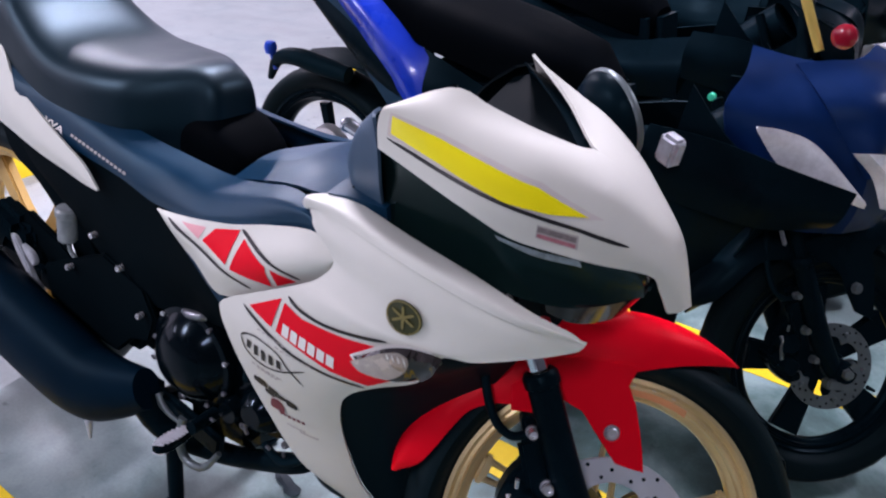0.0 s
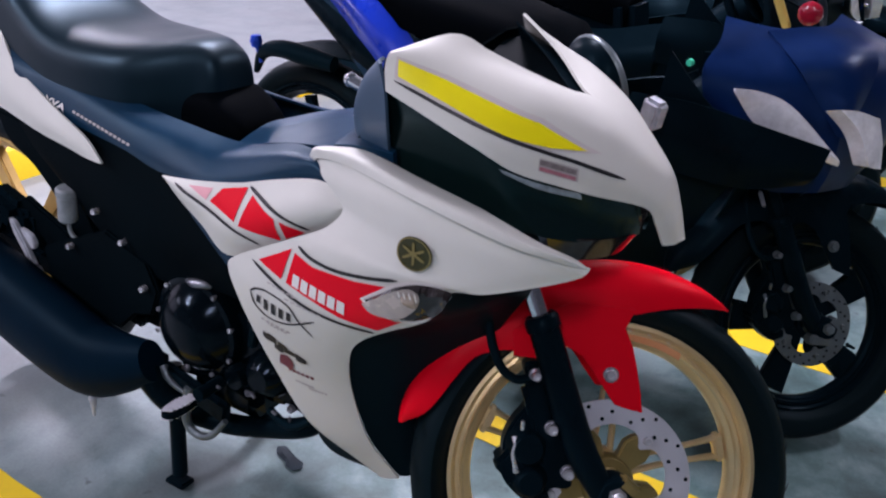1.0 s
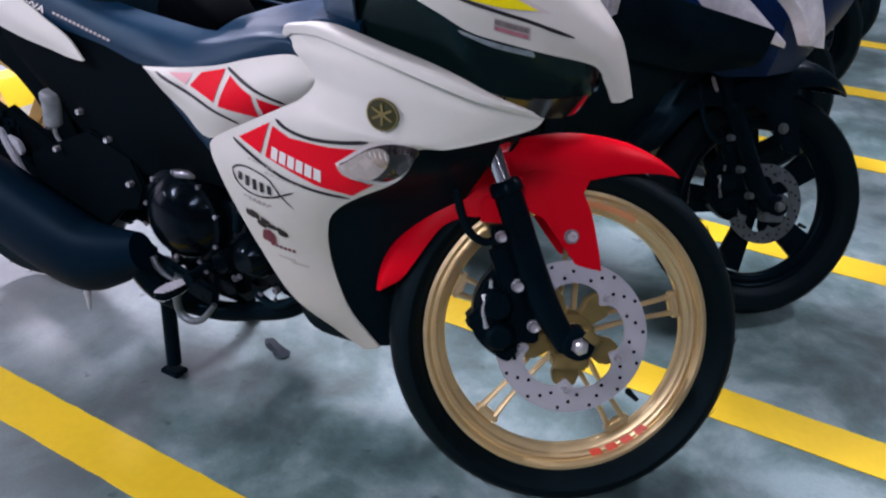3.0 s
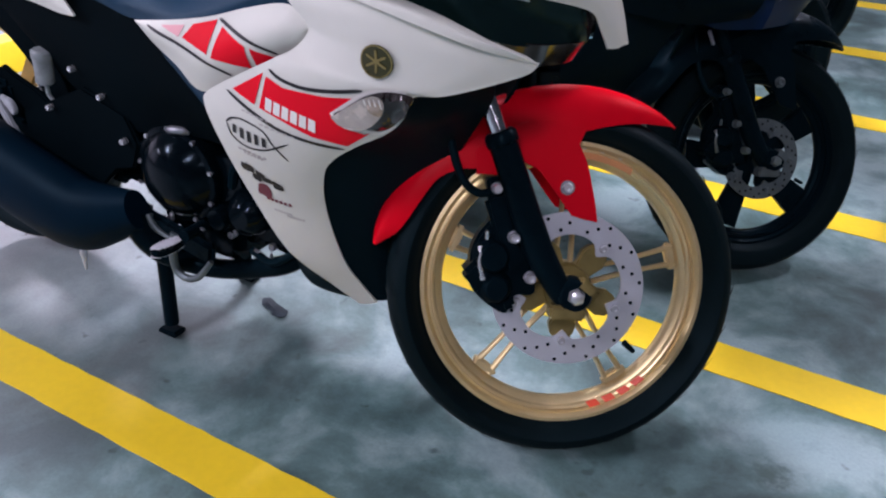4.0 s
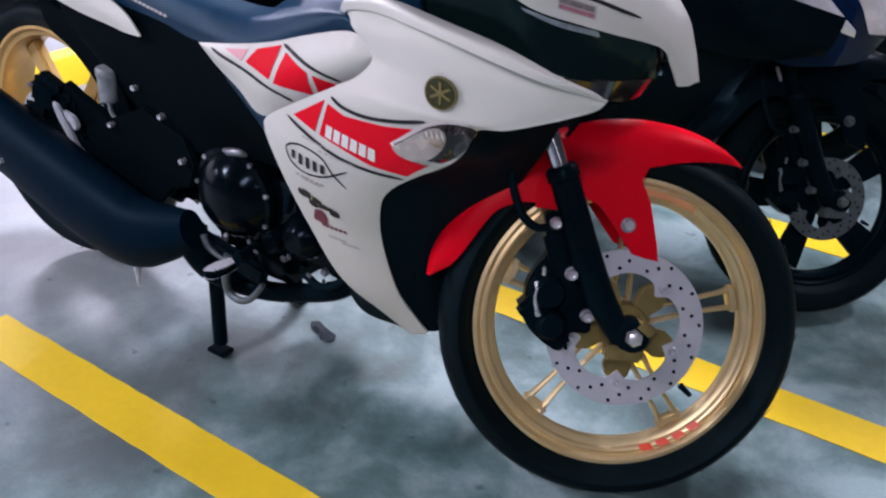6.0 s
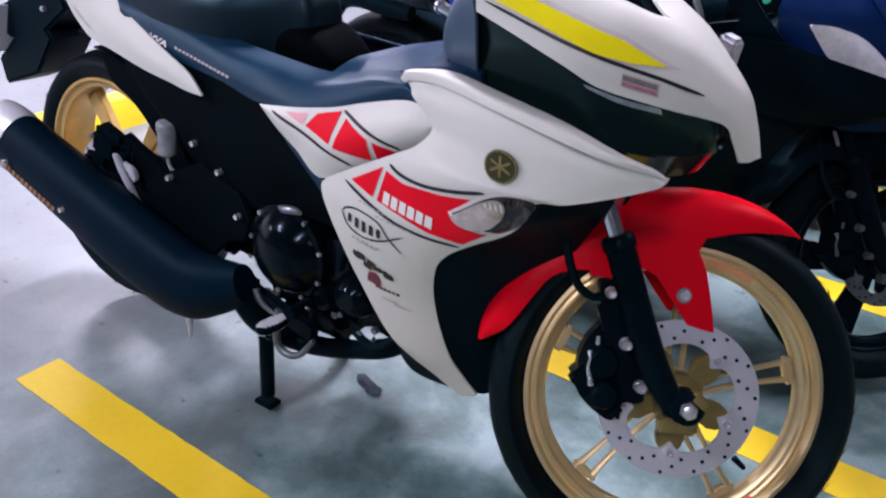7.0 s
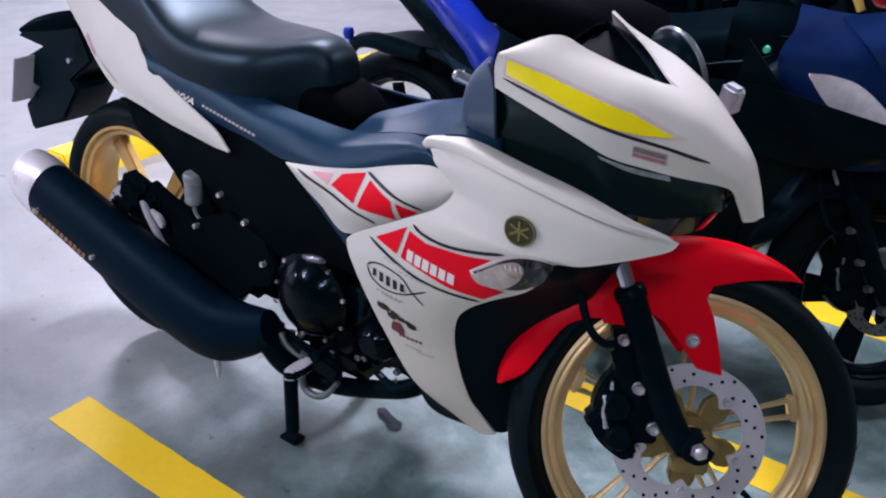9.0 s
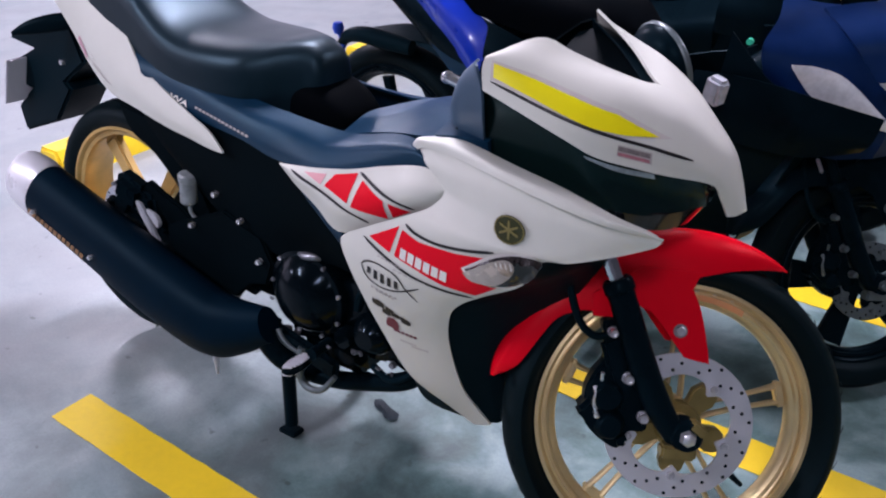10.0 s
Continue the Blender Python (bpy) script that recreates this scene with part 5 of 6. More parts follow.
    part("cylinder", join(*[moved(box(0.012, 0.16 - 0.004 * (i % 2), 0.13, bevel=0.003), pose(-0.44 + 0.018 * i, 0, 0.345 + 0.003 * i, 0, -10)) for i in range(7)]), CASE, en, "black finned cylinder")
    for i in range(9):
        a = radians(15 + 40 * i)
        part("cover_bolt", bolt(0.0042, 0.004), ALLOY if i % 3 else ZINC, en, m=Matrix.Translation((-0.655 + 0.084 * math.cos(a), -0.1285, 0.362 + 0.084 * math.sin(a))))
    for x, y, z in ((-0.49, -0.085, 0.40), (-0.48, -0.092, 0.255), (-0.56, -0.105, 0.262), (-0.70, -0.112, 0.260), (-0.455, -0.092, 0.290)):
        part("case_bolt", bolt(0.007, 0.006), ALLOY, en, m=Matrix.Translation((x, y, z)))
    part("breather_pipe", tube([(-0.662, -0.122, 0.440), (-0.648, -0.132, 0.447), (-0.630, -0.130, 0.449), (-0.622, -0.120, 0.446)], 0.0075, 10, 16), ALLOY, en, "bright metal pipe")
    for pts, r, mt in (([(-0.46, -0.10, 0.44), (-0.50, -0.12, 0.42), (-0.53, -0.115, 0.40), (-0.545, -0.11, 0.36)], 0.008, BLACK), ([(-0.52, -0.10, 0.24), (-0.47, -0.11, 0.235), (-0.43, -0.10, 0.26), (-0.40, -0.08, 0.30)], 0.007, BLACK)):
        part("hose", tube(pts, r, 8, 20), mt, en, "black rubber hose")
    for x, y, z, tilt in ((-0.585, -0.150, 0.285, 10), (-0.508, -0.150, 0.300, 50), (-0.500, -0.112, 0.250, 20), (-0.473, -0.105, 0.245, 80), (-0.740, -0.135, 0.330, 30), (-0.735, -0.135, 0.290, 60)):
        part("clamp", moved(box(0.010, 0.006, 0.004, bevel=0.0012), pose(x, y, z, 0, tilt)), ALLOY, en, "bright metal clamp")
    part("main_frame", join(tube([(-0.30, 0, 0.70), (-0.45, 0, 0.56), (-0.62, 0, 0.48), (-0.80, 0, 0.46)], 0.04, 14, 20), moved(box(0.30, 0.12, 0.16, bevel=0.02), pose(-0.72, 0, 0.52)), moved(box(0.34, 0.18, 0.14, bevel=0.03), pose(-0.92, 0, 0.60, 0, 12)),
                            moved(box(0.22, 0.14, 0.30, bevel=0.03), pose(-0.42, 0, 0.55, 0, -20)), tube([(-0.76, -0.07, 0.50), (-0.80, -0.07, 0.42), (-0.86, -0.07, 0.36)], 0.022, 12, 12), tube([(-0.76, 0.07, 0.50), (-0.80, 0.07, 0.42), (-0.86, 0.07, 0.36)], 0.022, 12, 12)), SATIN, bike)
    part("radiator", box(0.03, 0.20, 0.20, pose(-0.30, 0.03, 0.40, 0, 12)), BLACK, bike)
    for s in (-1, 1):
        part("swingarm", join(moved(box(0.48, 0.034, 0.058, bevel=0.012), pose(-1.05, s * 0.095, 0.344, 0, 6)), moved(box(0.09, 0.036, 0.075, bevel=0.014), pose(-1.258, s * 0.095, 0.316)), moved(lathe([(0, -0.028), (0.03, -0.026), (0.034, 0), (0.034, 0.03), (0, 0.03)], 24), pose(-0.83, s * 0.095, 0.372))), SATIN, bike)
    part("rear_caliper", join(moved(box(0.09, 0.05, 0.07, bevel=0.016), pose(-1.180, -0.098, 0.432, 0, 20)), moved(box(0.06, 0.04, 0.10, bevel=0.014), pose(-1.215, -0.095, 0.392, 0, 35)), moved(box(0.05, 0.03, 0.05, bevel=0.012), pose(-1.13, -0.10, 0.415))), SATIN, bike, "black rear brake caliper")
    part("caliper_bracket", plate([(-1.150, 0.452), (-1.122, 0.468), (-1.088, 0.452), (-1.032, 0.432), (-0.985, 0.404), (-0.98, 0.35), (-1.05, 0.325), (-1.16, 0.335), (-1.19, 0.38)], -0.100, -0.086, 0.004), DASH, bike, "black bracket carrying the rear caliper")
    for x, z in ((-1.205, 0.452), (-1.193, 0.379)):
        part("caliper_bolt", bolt(0.0045, 0.006), ZINC, bike, m=Matrix.Translation((x, -0.126, z)))
    lever = [(-1.122, 0.436), (-1.108, 0.432), (-1.084, 0.396), (-1.071, 0.373), (-1.058, 0.352), (-1.054, 0.334), (-1.069, 0.331), (-1.074, 0.352), (-1.089, 0.376), (-1.109, 0.405)]
    fork_arm = [(-1.088, 0.426), (-1.062, 0.420), (-1.051, 0.404), (-1.058, 0.392), (-1.070, 0.402), (-1.084, 0.416)]
    part("muffler_bracket", join(plate(lever, -0.142, -0.130, 0.003, 30), plate(fork_arm, -0.142, -0.132, 0.002, 24), moved(lathe([(0, -0.01), (0.014, -0.01), (0.014, 0.01), (0, 0.01)], 16), pose(-1.067, -0.138, 0.340))), BRIGHT, bike, "cast alloy muffler bracket")
    part("brake_reservoir", join(moved(lathe([(0, 0.034), (0.016, 0.034), (0.0195, 0.030), (0.0195, 0.019), (0.0175, 0.017), (0.0170, -0.028), (0.013, -0.032), (0, -0.032)], 24), pose(-0.966, -0.122, 0.497, 90, 6)), tube([(-0.968, -0.122, 0.468), (-0.97, -0.118, 0.44), (-0.95, -0.11, 0.42), (-0.93, -0.10, 0.41)], 0.004, 8, 12)), CLOUDY, bike, "cloudy plastic brake fluid reservoir")
    for x, z in ((-0.865, 0.516), (-0.802, 0.477), (-0.945, 0.430), (-0.760, 0.404)):
        part("frame_bolt", bolt(0.0055, 0.006), ZINC, bike, m=Matrix.Translation((x, -0.141, z)))
    part("heel_guard", plate([(-1.04, 0.40), (-0.95, 0.44), (-0.86, 0.48), (-0.76, 0.45), (-0.735, 0.40), (-0.755, 0.350), (-0.800, 0.337), (-0.845, 0.295), (-0.92, 0.30), (-1.03, 0.335)], -0.132, -0.120, 0.004), DASH, bike)
    part("engine_mount", plate([(-0.90, 0.36), (-0.72, 0.425), (-0.715, 0.30), (-0.745, 0.285), (-0.762, 0.303), (-0.795, 0.300), (-0.845, 0.305), (-0.90, 0.305)], -0.096, -0.080, 0.004), DASH, bike, "black engine mounting plate")
    part("rear_mudguard", sheet([[(-1.10, -0.06, 0.60), (-1.20, -0.07, 0.635), (-1.30, -0.065, 0.64)], [(-1.10, 0, 0.625), (-1.20, 0, 0.66), (-1.30, 0, 0.665)], [(-1.10, 0.06, 0.60), (-1.20, 0.07, 0.635), (-1.30, 0.065, 0.64)]], 10, 7, 0.004), BLACK, bike)
    # hugger over the front of the rear wheel, with a skirt on each side
    hug = [(84, 0.296), (62, 0.302), (35, 0.304), (8, 0.302), (-14, 0.292), (-12, 0.240), (8, 0.238), (34, 0.238), (58, 0.240), (76, 0.246)]
    o = [(-1.258 + polar(a, r)[0], 0.315 + polar(a, r)[1]) for a, r in hug]
    for sd in (-1, 1):
        part("hugger_skirt", plate(o, sd * 0.0690, sd * 0.0650, 0.001, 40), DASH, bike, "black plastic hugger skirt")
    ang = np.linspace(radians(-14), radians(88), 16)
    part("hugger", sheet([[(-1.258 + 0.302 * math.cos(a), y, 0.315 + 0.302 * math.sin(a)) for a in ang] for y in (-0.069, 0, 0.069)], 24, 7, 0.003), DASH, bike, "black plastic rear hugger")
    part("rear_shock", join(tube([(-0.86, 0, 0.36), (-0.90, 0, 0.58)], 0.024, 16, 4), *[moved(lathe([(0.030, -0.004), (0.036, 0), (0.030, 0.004)], 20), pose(-0.862 - 0.0045 * i, 0, 0.38 + 0.02 * i, 90)) for i in range(9)]), SATIN, bike)

    # controls low on the right, and the centre stand
    # an oval ribbed peg, lying along its arm
    ax = Vector((0.020, -0.088, 0.016)).normalized()
    side = ax.cross(Vector((0, 0, 1))).normalized()
    lie = Matrix((ax, side, ax.cross(side) * -1)).transposed()
    if lie.determinant() < 0:
        lie = Matrix((ax, -side, ax.cross(side) * -1)).transposed()
    lie = Matrix.Translation((-0.606, -0.212, 0.272)) @ lie.to_4x4()
    oval = [(0.040 * math.copysign(abs(math.cos(a)) ** 0.8, math.cos(a)), 0.0165 * math.copysign(abs(math.sin(a)) ** 0.8, math.sin(a))) for a in np.arange(28) * math.pi / 14]
    pg = part("footpeg", moved(plate(oval, -0.006, 0.006, 0.002), lie @ pose(0, 0, 0, 90)), SATIN, bike, "bright oval ribbed rider footpeg")
    for i in range(9):
        u = -0.034 + 0.0085 * i
        w = 0.0145 * math.sqrt(max(0.05, 1 - (u / 0.043) ** 2))
        part("peg_rib", moved(box(0.0034, 2 * w, 0.004, bevel=0.001), lie @ pose(u, 0, 0.0072, 0, 0, 24)), RIB, pg)
        part("peg_rib", moved(box(0.0034, 2 * w, 0.004, bevel=0.001), lie @ pose(u, 0, -0.0072, 0, 0, 24)), RIB, pg)
    part("peg_arm", tube([(-0.600, -0.13, 0.280), (-0.594, -0.185, 0.284)], 0.011, 10, 4), SATIN, bike)
    part("brake_pedal", tube([(-0.648, -0.155, 0.262), (-0.653, -0.160, 0.225), (-0.650, -0.160, 0.190), (-0.626, -0.160, 0.179), (-0.595, -0.160, 0.192), (-0.570, -0.152, 0.226)], [0.008, 0.008, 0.0075, 0.007, 0.006, 0.005], 12, 24), DULL_STEEL, bike, "bent metal brake pedal")
    part("peg_bracket", join(moved(box(0.20, 0.018, 0.045, bevel=0.008), pose(-0.665, -0.145, 0.255, 0, 12)), moved(box(0.05, 0.02, 0.09, bevel=0.008), pose(-0.74, -0.14, 0.25))), SATIN, bike)
    part("linkage", tube([(-0.712, -0.152, 0.278), (-0.695, -0.156, 0.262), (-0.668, -0.156, 0.250), (-0.640, -0.152, 0.246)], [0.008, 0.007, 0.004, 0.004], 10, 8), DULL_STEEL, bike, "dull metal brake linkage")
    part("pillion_peg", tube([(-0.845, -0.14, 0.25), (-0.842, -0.198, 0.196), (-0.842, -0.202, 0.180), (-0.844, -0.202, 0.150)], [0.006, 0.007, 0.006, 0.002], 10, 14), BRIGHT, bike, "folded metal pillion footpeg")
    stand = new("centre_stand")
    stand.parent = bike
    for s in (-1, 1):
        part("stand_leg", tube([(-0.752, s * 0.095, 0.240), (-0.742, s * 0.106, 0.13), (-0.738, s * 0.112, 0.018)], [0.014, 0.0145, 0.0145], 14, 14), SATIN, stand)
        part("stand_foot", moved(box(0.046, 0.034, 0.012, bevel=0.004), pose(-0.738, s * 0.114, 0.008 + 0.006 * s)), SATIN, stand)
    part("cross_bar", tube([(-0.745, -0.102, 0.16), (-0.745, 0.102, 0.16)], 0.009, 10, 2), SATIN, stand)
    part("stand_spring", tube([(-0.74 - 0.004 * i / 4, 0.06 + 0.008 * math.cos(i * 1.57), 0.23 - 0.008 * i / 4 + 0.008 * math.sin(i * 1.57)) for i in range(30)], 0.0018, 6, 120), ZINC, stand)
    return bike


white_motorcycle()


# ---- the dark motorcycles parked beside it ----
def dark_motorcycle(x, y, paint, panel, turn, head_turn, label):
    """An underbone motorcycle with twin headlamps, seen past the white one. Local origin: under its front axle."""
    bike = new("motorcycle")
    bike.matrix_basis = pose(x, y, 0)
    tagged(bike, label, "motorcycle", "parked motorcycles")
    S0 = steer_frame(-0.004, 0.003, 0.244, turn, 3.0 if turn < 0 else -3.0)
    S = S0 @ Matrix.Scale(0.87, 4)
    wheel(bike, S0 @ Matrix.Scale(0.80, 4), 0.304, 0.046, SATIN, SATIN, phase=10, cast=True, carrier=SATIN, disc_r=0.105, disc_mat=DULL_STEEL, wide=2.3)
    fender(bike, S0 @ pose(0, 0, 0, 0, 7) @ Matrix.Diagonal((0.99, 1.25, 0.99, 1)), SATIN, shine=DULL_STEEL)
    fork(bike, S, SATIN, SATIN, shine=DULL_STEEL)
    wheel(bike, pose(-1.26, 0, 0.285), 0.284, 0.05, SATIN, SATIN, name="rear_wheel", rim_half=0.035, phase=30, cast=True, disc_r=0)

    def both(name, curves, material, nu=24, nv=10, text=""):
        part(name, sheet(curves, nu, nv, 0.004, True), material, bike, text)
        return part(name, sheet(curves, nu, nv, 0.004), material, bike, text)

    # head cowl with its lamps
    head = new("head_cowl")
    head.parent = bike
    head.matrix_basis = Matrix.Translation((-0.028, -0.029, 0)) @ Matrix.Rotation(radians(head_turn), 4, "Z")
    ridge = [(-0.12, 0, 0.800), (-0.03, 0, 0.785), (0.020, 0, 0.74), (0.035, 0, 0.65), (0.030, 0, 0.58), (0.01, 0, 0.53)]
    flank = [(-0.14, -0.065, 0.805), (-0.065, -0.09, 0.785), (-0.012, -0.12, 0.735), (0.004, -0.115, 0.655), (0.004, -0.10, 0.59), (-0.01, -0.08, 0.53)]
    edge = [(-0.19, -0.125, 0.815), (-0.125, -0.170, 0.785), (-0.06, -0.235, 0.75), (-0.045, -0.22, 0.67), (-0.045, -0.18, 0.60), (-0.05, -0.12, 0.54)]
    part("shell", sheet([edge, flank, ridge], 26, 12, 0.004), paint, head)
    part("shell", sheet([edge, flank, ridge], 26, 12, 0.004, True), paint, head)
    part("beak", sheet([[(-0.11, -0.085, 0.805), (-0.010, -0.080, 0.760), (0.040, -0.012, 0.650)], [(-0.10, 0, 0.812), (0.020, 0, 0.772), (0.050, 0, 0.650)], [(-0.11, 0.085, 0.805), (-0.010, 0.080, 0.770), (0.040, 0.012, 0.650)]], 14, 9, 0.006), paint, head)
    rl = sheet([[(0.012, -0.212, 0.737), (0.020, -0.165, 0.731), (0.026, -0.100, 0.702), (0.052, -0.006, 0.612)], [(0.012, -0.213, 0.734), (0.026, -0.155, 0.708), (0.034, -0.100, 0.676), (0.056, -0.006, 0.608)], [(0.012, -0.212, 0.730), (0.018, -0.172, 0.680), (0.026, -0.122, 0.640), (0.052, -0.004, 0.598)]], 18, 8, 0.004)
    part("headlamp", rl, LENS, head, "clear slanted headlamp lens")
    ll = sheet([[(0.078, -0.078, 0.712), (0.068, -0.035, 0.706), (0.056, 0.022, 0.690)], [(0.079, -0.030, 0.668), (0.070, 0.004, 0.658), (0.060, 0.034, 0.645)], [(0.080, 0.002, 0.612), (0.075, 0.020, 0.605), (0.068, 0.036, 0.600)]], 12, 8, 0.03)
    part("headlamp", ll, LENS, head, "clear slanted headlamp lens")
    part("lamp_core", tube([(0.055, 0.010, 0.652), (0.076, 0.010, 0.652)], 0.009, 14, 3), CHROME, head)
    # handlebar and mirrors
    part("handlebar", tube([(-0.30, -0.34, 0.98), (-0.24, -0.22, 0.985), (-0.20, -0.08, 0.96), (-0.20, 0.08, 0.96), (-0.24, 0.22, 0.985), (-0.30, 0.34, 0.98)], 0.012, 10, 40), SATIN, head)
    for s in (-1, 1):
        part("grip", tube([(-0.26, s * 0.25, 0.985), (-0.31, s * 0.36, 0.978)], 0.018, 12, 6), BLACK, head)
        part("lever", tube([(-0.21, s * 0.20, 0.975), (-0.22, s * 0.28, 0.965), (-0.26, s * 0.36, 0.955)], [0.008, 0.006, 0.007], 8, 12), ALLOY, head)
    # body
    both("leg_shield", [[(-0.28, -0.19, 0.78), (-0.30, -0.20, 0.66), (-0.36, -0.19, 0.52), (-0.38, -0.16, 0.38), (-0.34, -0.10, 0.24)], [(-0.20, -0.19, 0.70), (-0.22, -0.19, 0.62), (-0.28, -0.175, 0.50), (-0.31, -0.14, 0.36), (-0.30, -0.09, 0.24)], [(-0.12, -0.15, 0.64), (-0.14, -0.15, 0.57), (-0.20, -0.13, 0.46), (-0.25, -0.10, 0.34), (-0.27, -0.08, 0.24)]], SATIN, text="black leg shield")
    both("side_wing", [[(-0.34, -0.20, 0.70), (-0.22, -0.215, 0.705), (-0.10, -0.19, 0.680), (0.00, -0.13, 0.645)], [(-0.35, -0.215, 0.64), (-0.22, -0.225, 0.64), (-0.10, -0.20, 0.620), (-0.01, -0.14, 0.60)], [(-0.35, -0.20, 0.58), (-0.23, -0.205, 0.57), (-0.12, -0.18, 0.560), (-0.03, -0.12, 0.57)]], SATIN, text="black front wing")
    part("inner_cowl", sheet([[(-0.12, -0.15, 0.64), (-0.16, -0.13, 0.50), (-0.25, -0.09, 0.30)], [(-0.10, 0, 0.64), (-0.14, 0, 0.50), (-0.23, 0, 0.30)], [(-0.12, 0.15, 0.64), (-0.16, 0.13, 0.50), (-0.25, 0.09, 0.30)]], 10, 9, 0.004), BLACK, bike)
    both("body_cover", [[(-1.30, -0.08, 0.86), (-1.10, -0.12, 0.78), (-0.85, -0.13, 0.70), (-0.60, -0.10, 0.62), (-0.38, -0.10, 0.66)], [(-1.28, -0.11, 0.80), (-1.08, -0.155, 0.70), (-0.85, -0.165, 0.62), (-0.60, -0.14, 0.55), (-0.38, -0.14, 0.58)], [(-1.15, -0.11, 0.70), (-1.00, -0.14, 0.60), (-0.85, -0.14, 0.54), (-0.60, -0.12, 0.48), (-0.38, -0.13, 0.50)]], SATIN, text="black body cover")
    both("tail_panel", [[(-1.48, -0.07, 0.98), (-1.30, -0.115, 0.885), (-1.12, -0.142, 0.775), (-0.98, -0.160, 0.665), (-0.90, -0.162, 0.585)], [(-1.42, -0.09, 0.99), (-1.22, -0.14, 0.885), (-1.04, -0.170, 0.775), (-0.92, -0.178, 0.675), (-0.86, -0.172, 0.59)], [(-1.375, -0.050, 1.00), (-1.155, -0.098, 0.895), (-0.975, -0.124, 0.785), (-0.865, -0.136, 0.690), (-0.82, -0.140, 0.60)]], panel, text="glossy painted side panel")
    both("tail_trim", [[(-1.52, -0.06, 0.96), (-1.34, -0.10, 0.865), (-1.16, -0.130, 0.755), (-1.03, -0.148, 0.635), (-0.96, -0.15, 0.565)], [(-1.48, -0.07, 0.985), (-1.30, -0.112, 0.888), (-1.12, -0.138, 0.777), (-0.98, -0.156, 0.667), (-0.90, -0.158, 0.588)]], GREY, 20, 5, text="dark grey edge trim")
    bm = bmesh.new()
    rows = []
    for sx, w, zt, zb in ((-0.50, 0.06, 0.70, 0.62), (-0.56, 0.10, 0.76, 0.64), (-0.70, 0.13, 0.79, 0.68), (-0.90, 0.14, 0.82, 0.72), (-1.05, 0.13, 0.88, 0.78), (-1.30, 0.10, 0.93, 0.86), (-1.44, 0.05, 0.95, 0.92)):
        rows.append([bm.verts.new((sx, -w * math.copysign(abs(math.cos(q)) ** 0.6, math.cos(q)), zb + (zt - zb) * math.sin(q) ** 0.6)) for q in (math.pi * k / 16 for k in range(17))])
    for p, q in zip(rows, rows[1:]):
        for k in range(16):
            bm.faces.new((p[k], p[k + 1], q[k + 1], q[k]))
        bm.faces.new((p[0], q[0], q[16], p[16]))
    bm.faces.new(rows[0])
    bm.faces.new(rows[-1])
    part("seat", bm, DULL_VINYL, bike, "black vinyl seat")
    part("engine", join(moved(box(0.34, 0.24, 0.20, bevel=0.03), pose(-0.64, 0, 0.32)), moved(box(0.24, 0.16, 0.14, bevel=0.03), pose(-0.42, 0, 0.34, 0, -12)), moved(lathe([(0, -0.04), (0.07, -0.035), (0.09, -0.015), (0.095, 0.02), (0, 0.02)], 32), pose(-0.64, -0.13, 0.32))), CASE, bike)
    part("spine", join(tube([(-0.18, 0, 0.72), (-0.40, 0, 0.54), (-0.62, 0, 0.48), (-0.95, 0, 0.58), (-1.25, 0, 0.78)], 0.05, 12, 24), moved(box(0.5, 0.16, 0.20, bevel=0.03), pose(-0.72, 0, 0.58, 0, -8))), SATIN, bike)
    part("muffler", tube([(-1.42, -0.17, 0.40), (-1.20, -0.17, 0.33), (-0.95, -0.165, 0.26), (-0.75, -0.15, 0.22)], [0.05, 0.06, 0.052, 0.026], 20, 24), SATIN, bike)
    for s in (-1, 1):
        part("swingarm", box(0.52, 0.03, 0.05, pose(-1.02, s * 0.085, 0.33, 0, -8)), SATIN, bike)
        part("footpeg", tube([(-0.60, s * 0.12, 0.28), (-0.59, s * 0.25, 0.29)], 0.014, 10, 3), BLACK, bike)
    part("hugger", sheet([[(-1.34, -0.055, 0.575), (-1.22, -0.065, 0.600), (-1.08, -0.06, 0.600), (-1.00, -0.05, 0.56)], [(-1.34, 0, 0.60), (-1.22, 0, 0.625), (-1.08, 0, 0.62), (-1.00, 0, 0.58)], [(-1.34, 0.055, 0.575), (-1.22, 0.065, 0.600), (-1.08, 0.06, 0.600), (-1.00, 0.05, 0.56)]], 14, 9, 0.005), BLACK, bike, "black rear mudguard")
    part("side_stand", join(tube([(-0.62, 0.10, 0.24), (-0.66, 0.20, 0.02)], 0.012, 10, 4), moved(box(0.05, 0.05, 0.012), pose(-0.66, 0.205, 0.008))), SATIN, bike)
    return bike, head


blue_bike, blue_head = dark_motorcycle(0.13, 0.69, NAVY, BLUE, 46, -42, "dark navy blue underbone motorcycle with clear twin headlamps")
part("blue_bolt", join(moved(lathe([(0, -0.016), (0.012, -0.014), (0.016, 0), (0.012, 0.014), (0, 0.016)], 14), pose(-1.344, -0.140, 0.628, 90)), tube([(-1.344, -0.14, 0.62), (-1.335, -0.135, 0.575)], 0.005, 8, 3)), BLUE_BOLT, blue_bike, "bright blue anodised bolt")
part("mudguard_arm", tube([(-1.37, -0.12, 0.545), (-1.33, -0.13, 0.60), (-1.27, -0.13, 0.618), (-1.20, -0.12, 0.610), (-1.12, -0.11, 0.60)], [0.008, 0.016, 0.022, 0.024, 0.02], 10, 24), BLACK, blue_bike, "black arm on the rear mudguard")
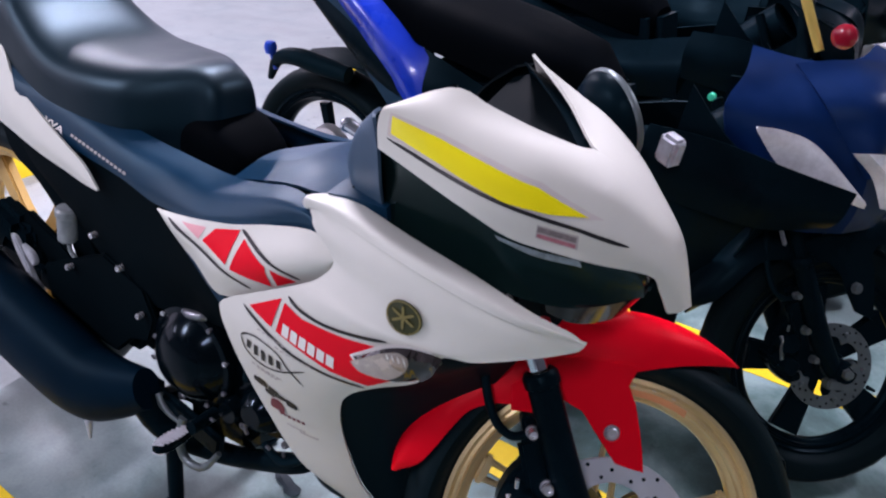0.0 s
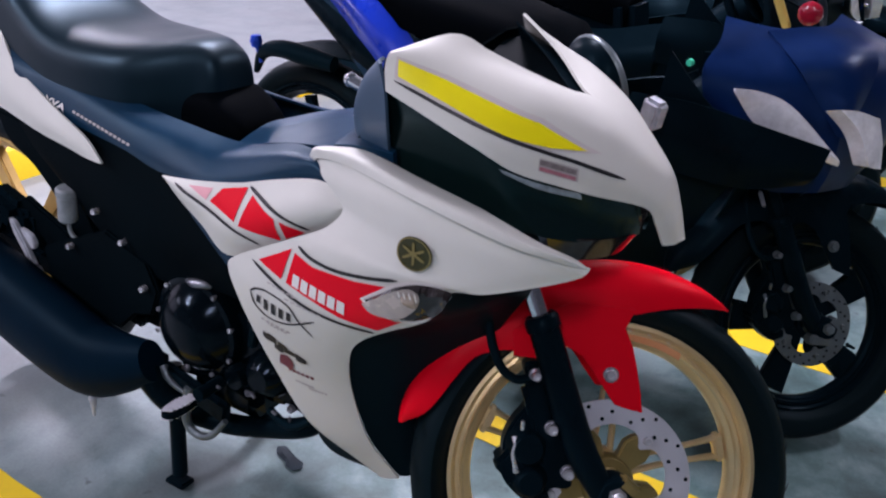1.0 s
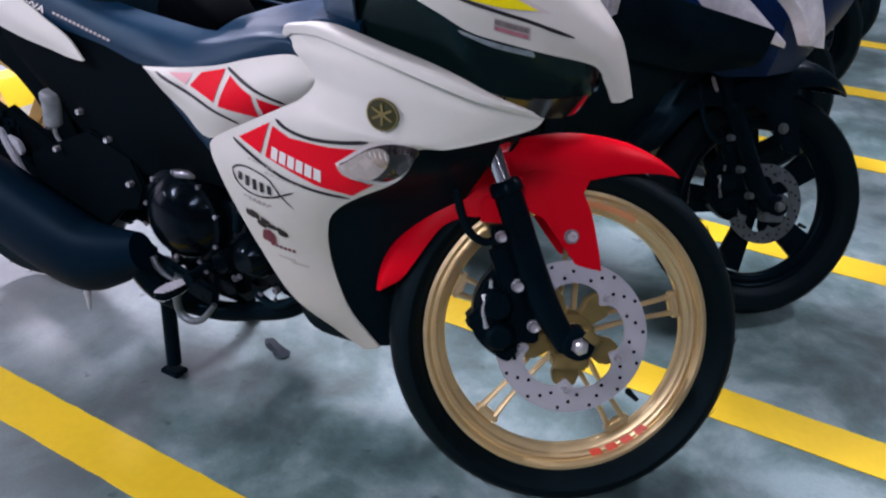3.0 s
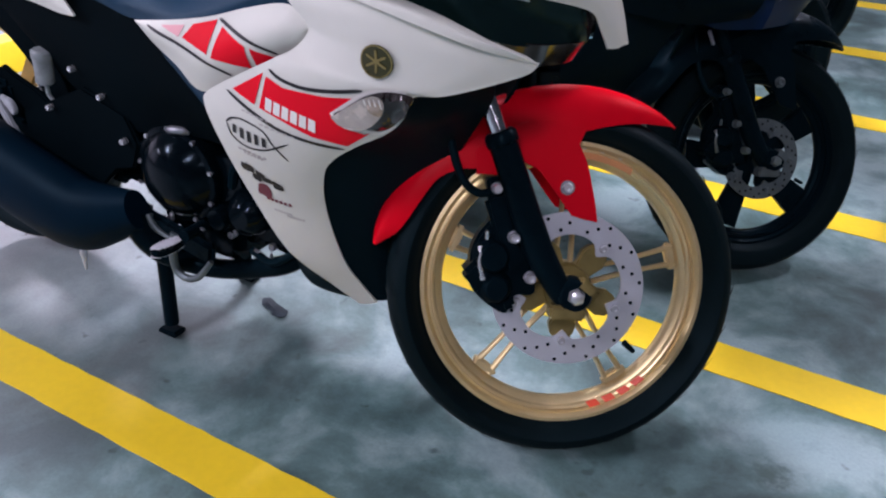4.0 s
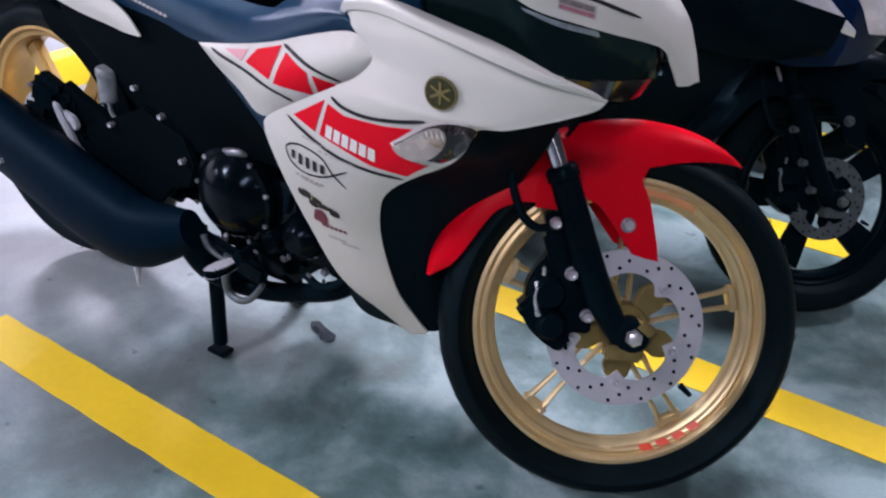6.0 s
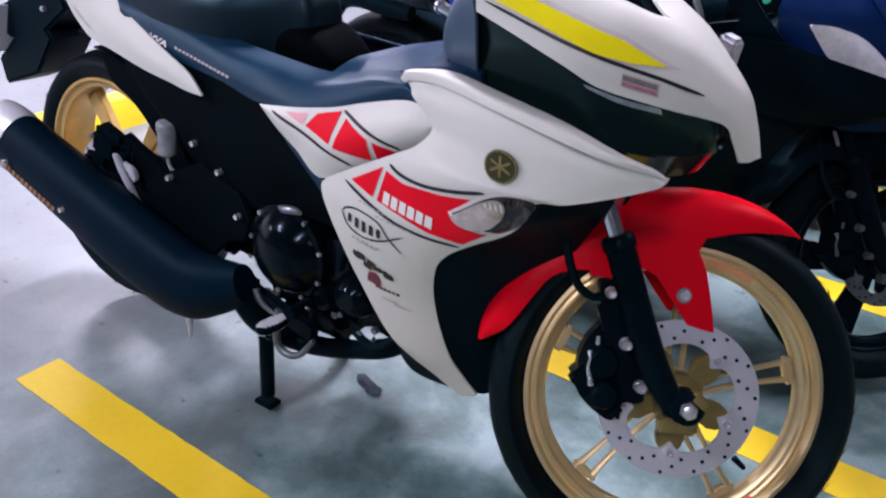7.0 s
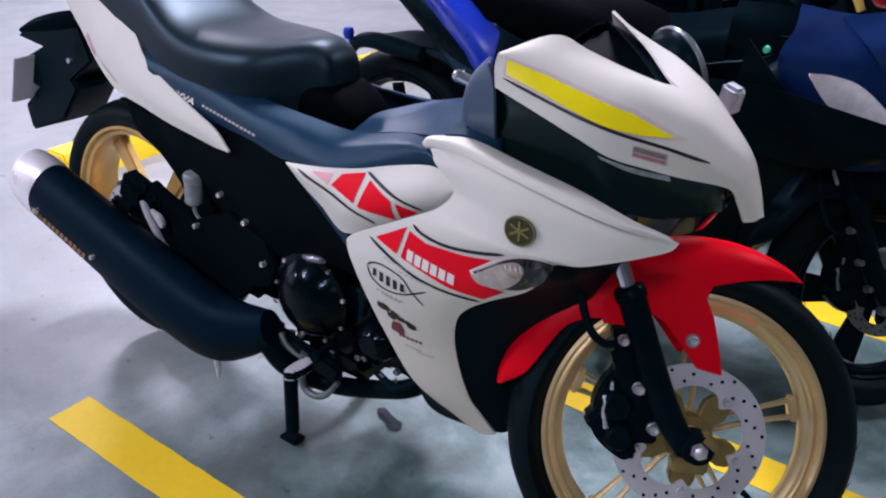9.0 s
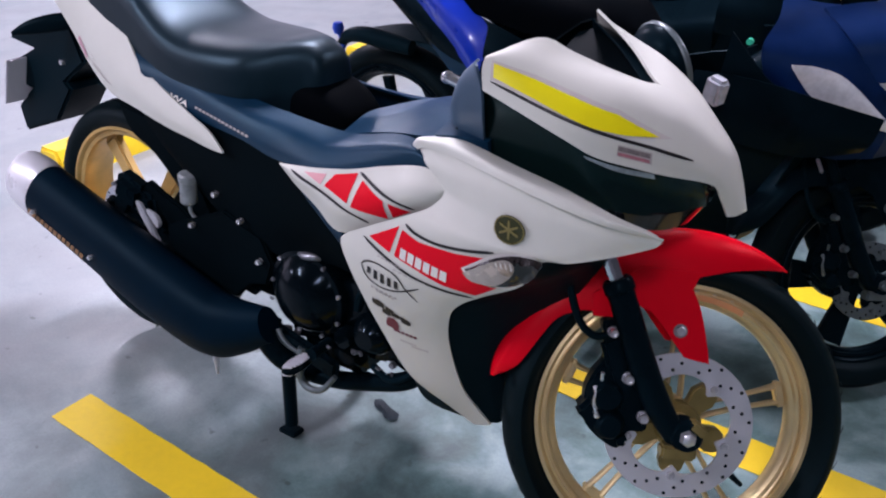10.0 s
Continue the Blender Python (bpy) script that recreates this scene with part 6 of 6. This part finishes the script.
part("drum_cover", moved(lathe([(0, -0.02), (0.045, -0.018), (0.062, -0.006), (0.066, 0.02), (0, 0.02)], 28), pose(-1.225, -0.075, 0.375)), mat("pale_cast_metal", (0.62, 0.62, 0.64), 0.4, metal=0.3), blue_bike, "pale metal hub cover")
part("mirror", moved(lathe([(0, -0.045), (0.04, -0.042), (0.075, -0.028), (0.090, -0.004), (0.092, 0.008), (0.080, 0.014), (0, 0.014)], 36), pose(-0.350, -0.352, 0.746, 12, 0, -28) @ Matrix.Scale(0.84, 4)), SATIN, blue_bike, "round black mirror back with a bright rim")
part("mirror_rim", moved(lathe([(0.0915, 0.000), (0.0945, 0.004), (0.0945, 0.010), (0.0915, 0.014)], 36), pose(-0.350, -0.352, 0.746, 12, 0, -28) @ Matrix.Scale(0.84, 4)), DULL_STEEL, blue_bike)
part("brake_reservoir", join(moved(box(0.040, 0.030, 0.052, bevel=0.007), pose(-0.270, -0.270, 0.690, 0, 12, -20))), mat("white_plastic", (0.46, 0.48, 0.53), 0.4, vary=0.3, scale=40), blue_bike, "white plastic reservoir")
part("pilot_lamp", moved(lathe([(0, -0.006), (0.006, -0.005), (0.007, 0.003), (0, 0.005)], 14), pose(-0.248, -0.182, 0.764)), mat("green_lens", (0.05, 0.6, 0.35), 0.25, coat=0.6), blue_bike, "small green lens")

gold_bike, _ = dark_motorcycle(-0.08, 1.40, SATIN, SATIN, 24, 30, "black motorcycle with a gold fork in the third bay")
part("fork_upper_tube", tube([(-0.111, -0.27, 0.893), (-0.025, -0.27, 0.725)], [0.012, 0.010], 14, 6), YELLOW_GOLD, gold_bike, "gold anodised fork tube")
part("side_reflector", moved(lathe([(0, -0.012), (0.018, -0.010), (0.027, -0.002), (0.027, 0.006), (0, 0.008)], 20), pose(0.018, -0.27, 0.764)), RED_LENS, gold_bike, "round red side reflector")
dark_motorcycle(-0.12, 2.08, SATIN, NAVY, 20, 10, "black motorcycle standing further along the row")
dark_motorcycle(-0.14, 2.76, NAVY, SATIN, -20, -20, "dark blue motorcycle at the end of the row")


# ---- small things on the floor ----
def litter(x, y, turn):
    """A trodden scrap of grey paper, slightly crumpled."""
    rnd = random.Random(3)
    o = [(-0.044, 0.004), (-0.034, 0.016), (-0.006, 0.013), (0.012, 0.009), (0.030, 0.010), (0.040, -0.002), (0.036, -0.016), (0.018, -0.020), (0.002, -0.012), (-0.026, -0.010)]
    o = smooth_line([(p, 0, q) for p, q in o + o[:1]], 31)[:-1]
    bm = bmesh.new()
    ring = [bm.verts.new((p, q, 0.002 + rnd.uniform(0, 0.003))) for p, _, q in o]
    mid = [bm.verts.new((p * 0.55, q * 0.5, 0.006 + rnd.uniform(0, 0.006))) for p, _, q in o]
    n = len(ring)
    for i in range(n):
        bm.faces.new((ring[i], ring[(i + 1) % n], mid[(i + 1) % n], mid[i]))
    bm.faces.new(mid)
    bmesh.ops.recalc_face_normals(bm, faces=bm.faces)
    bmesh.ops.solidify(bm, geom=list(bm.faces), thickness=0.0012)
    return tagged(part("paper_scrap", bm, mat("dirty_paper", (0.022, 0.034, 0.044), 0.7, vary=0.35, scale=40), m=pose(x, y, 0.001, 0, 0, turn)), "crumpled dirty grey paper scrap on the concrete", "litter")


litter(-0.616, -0.016, -10)
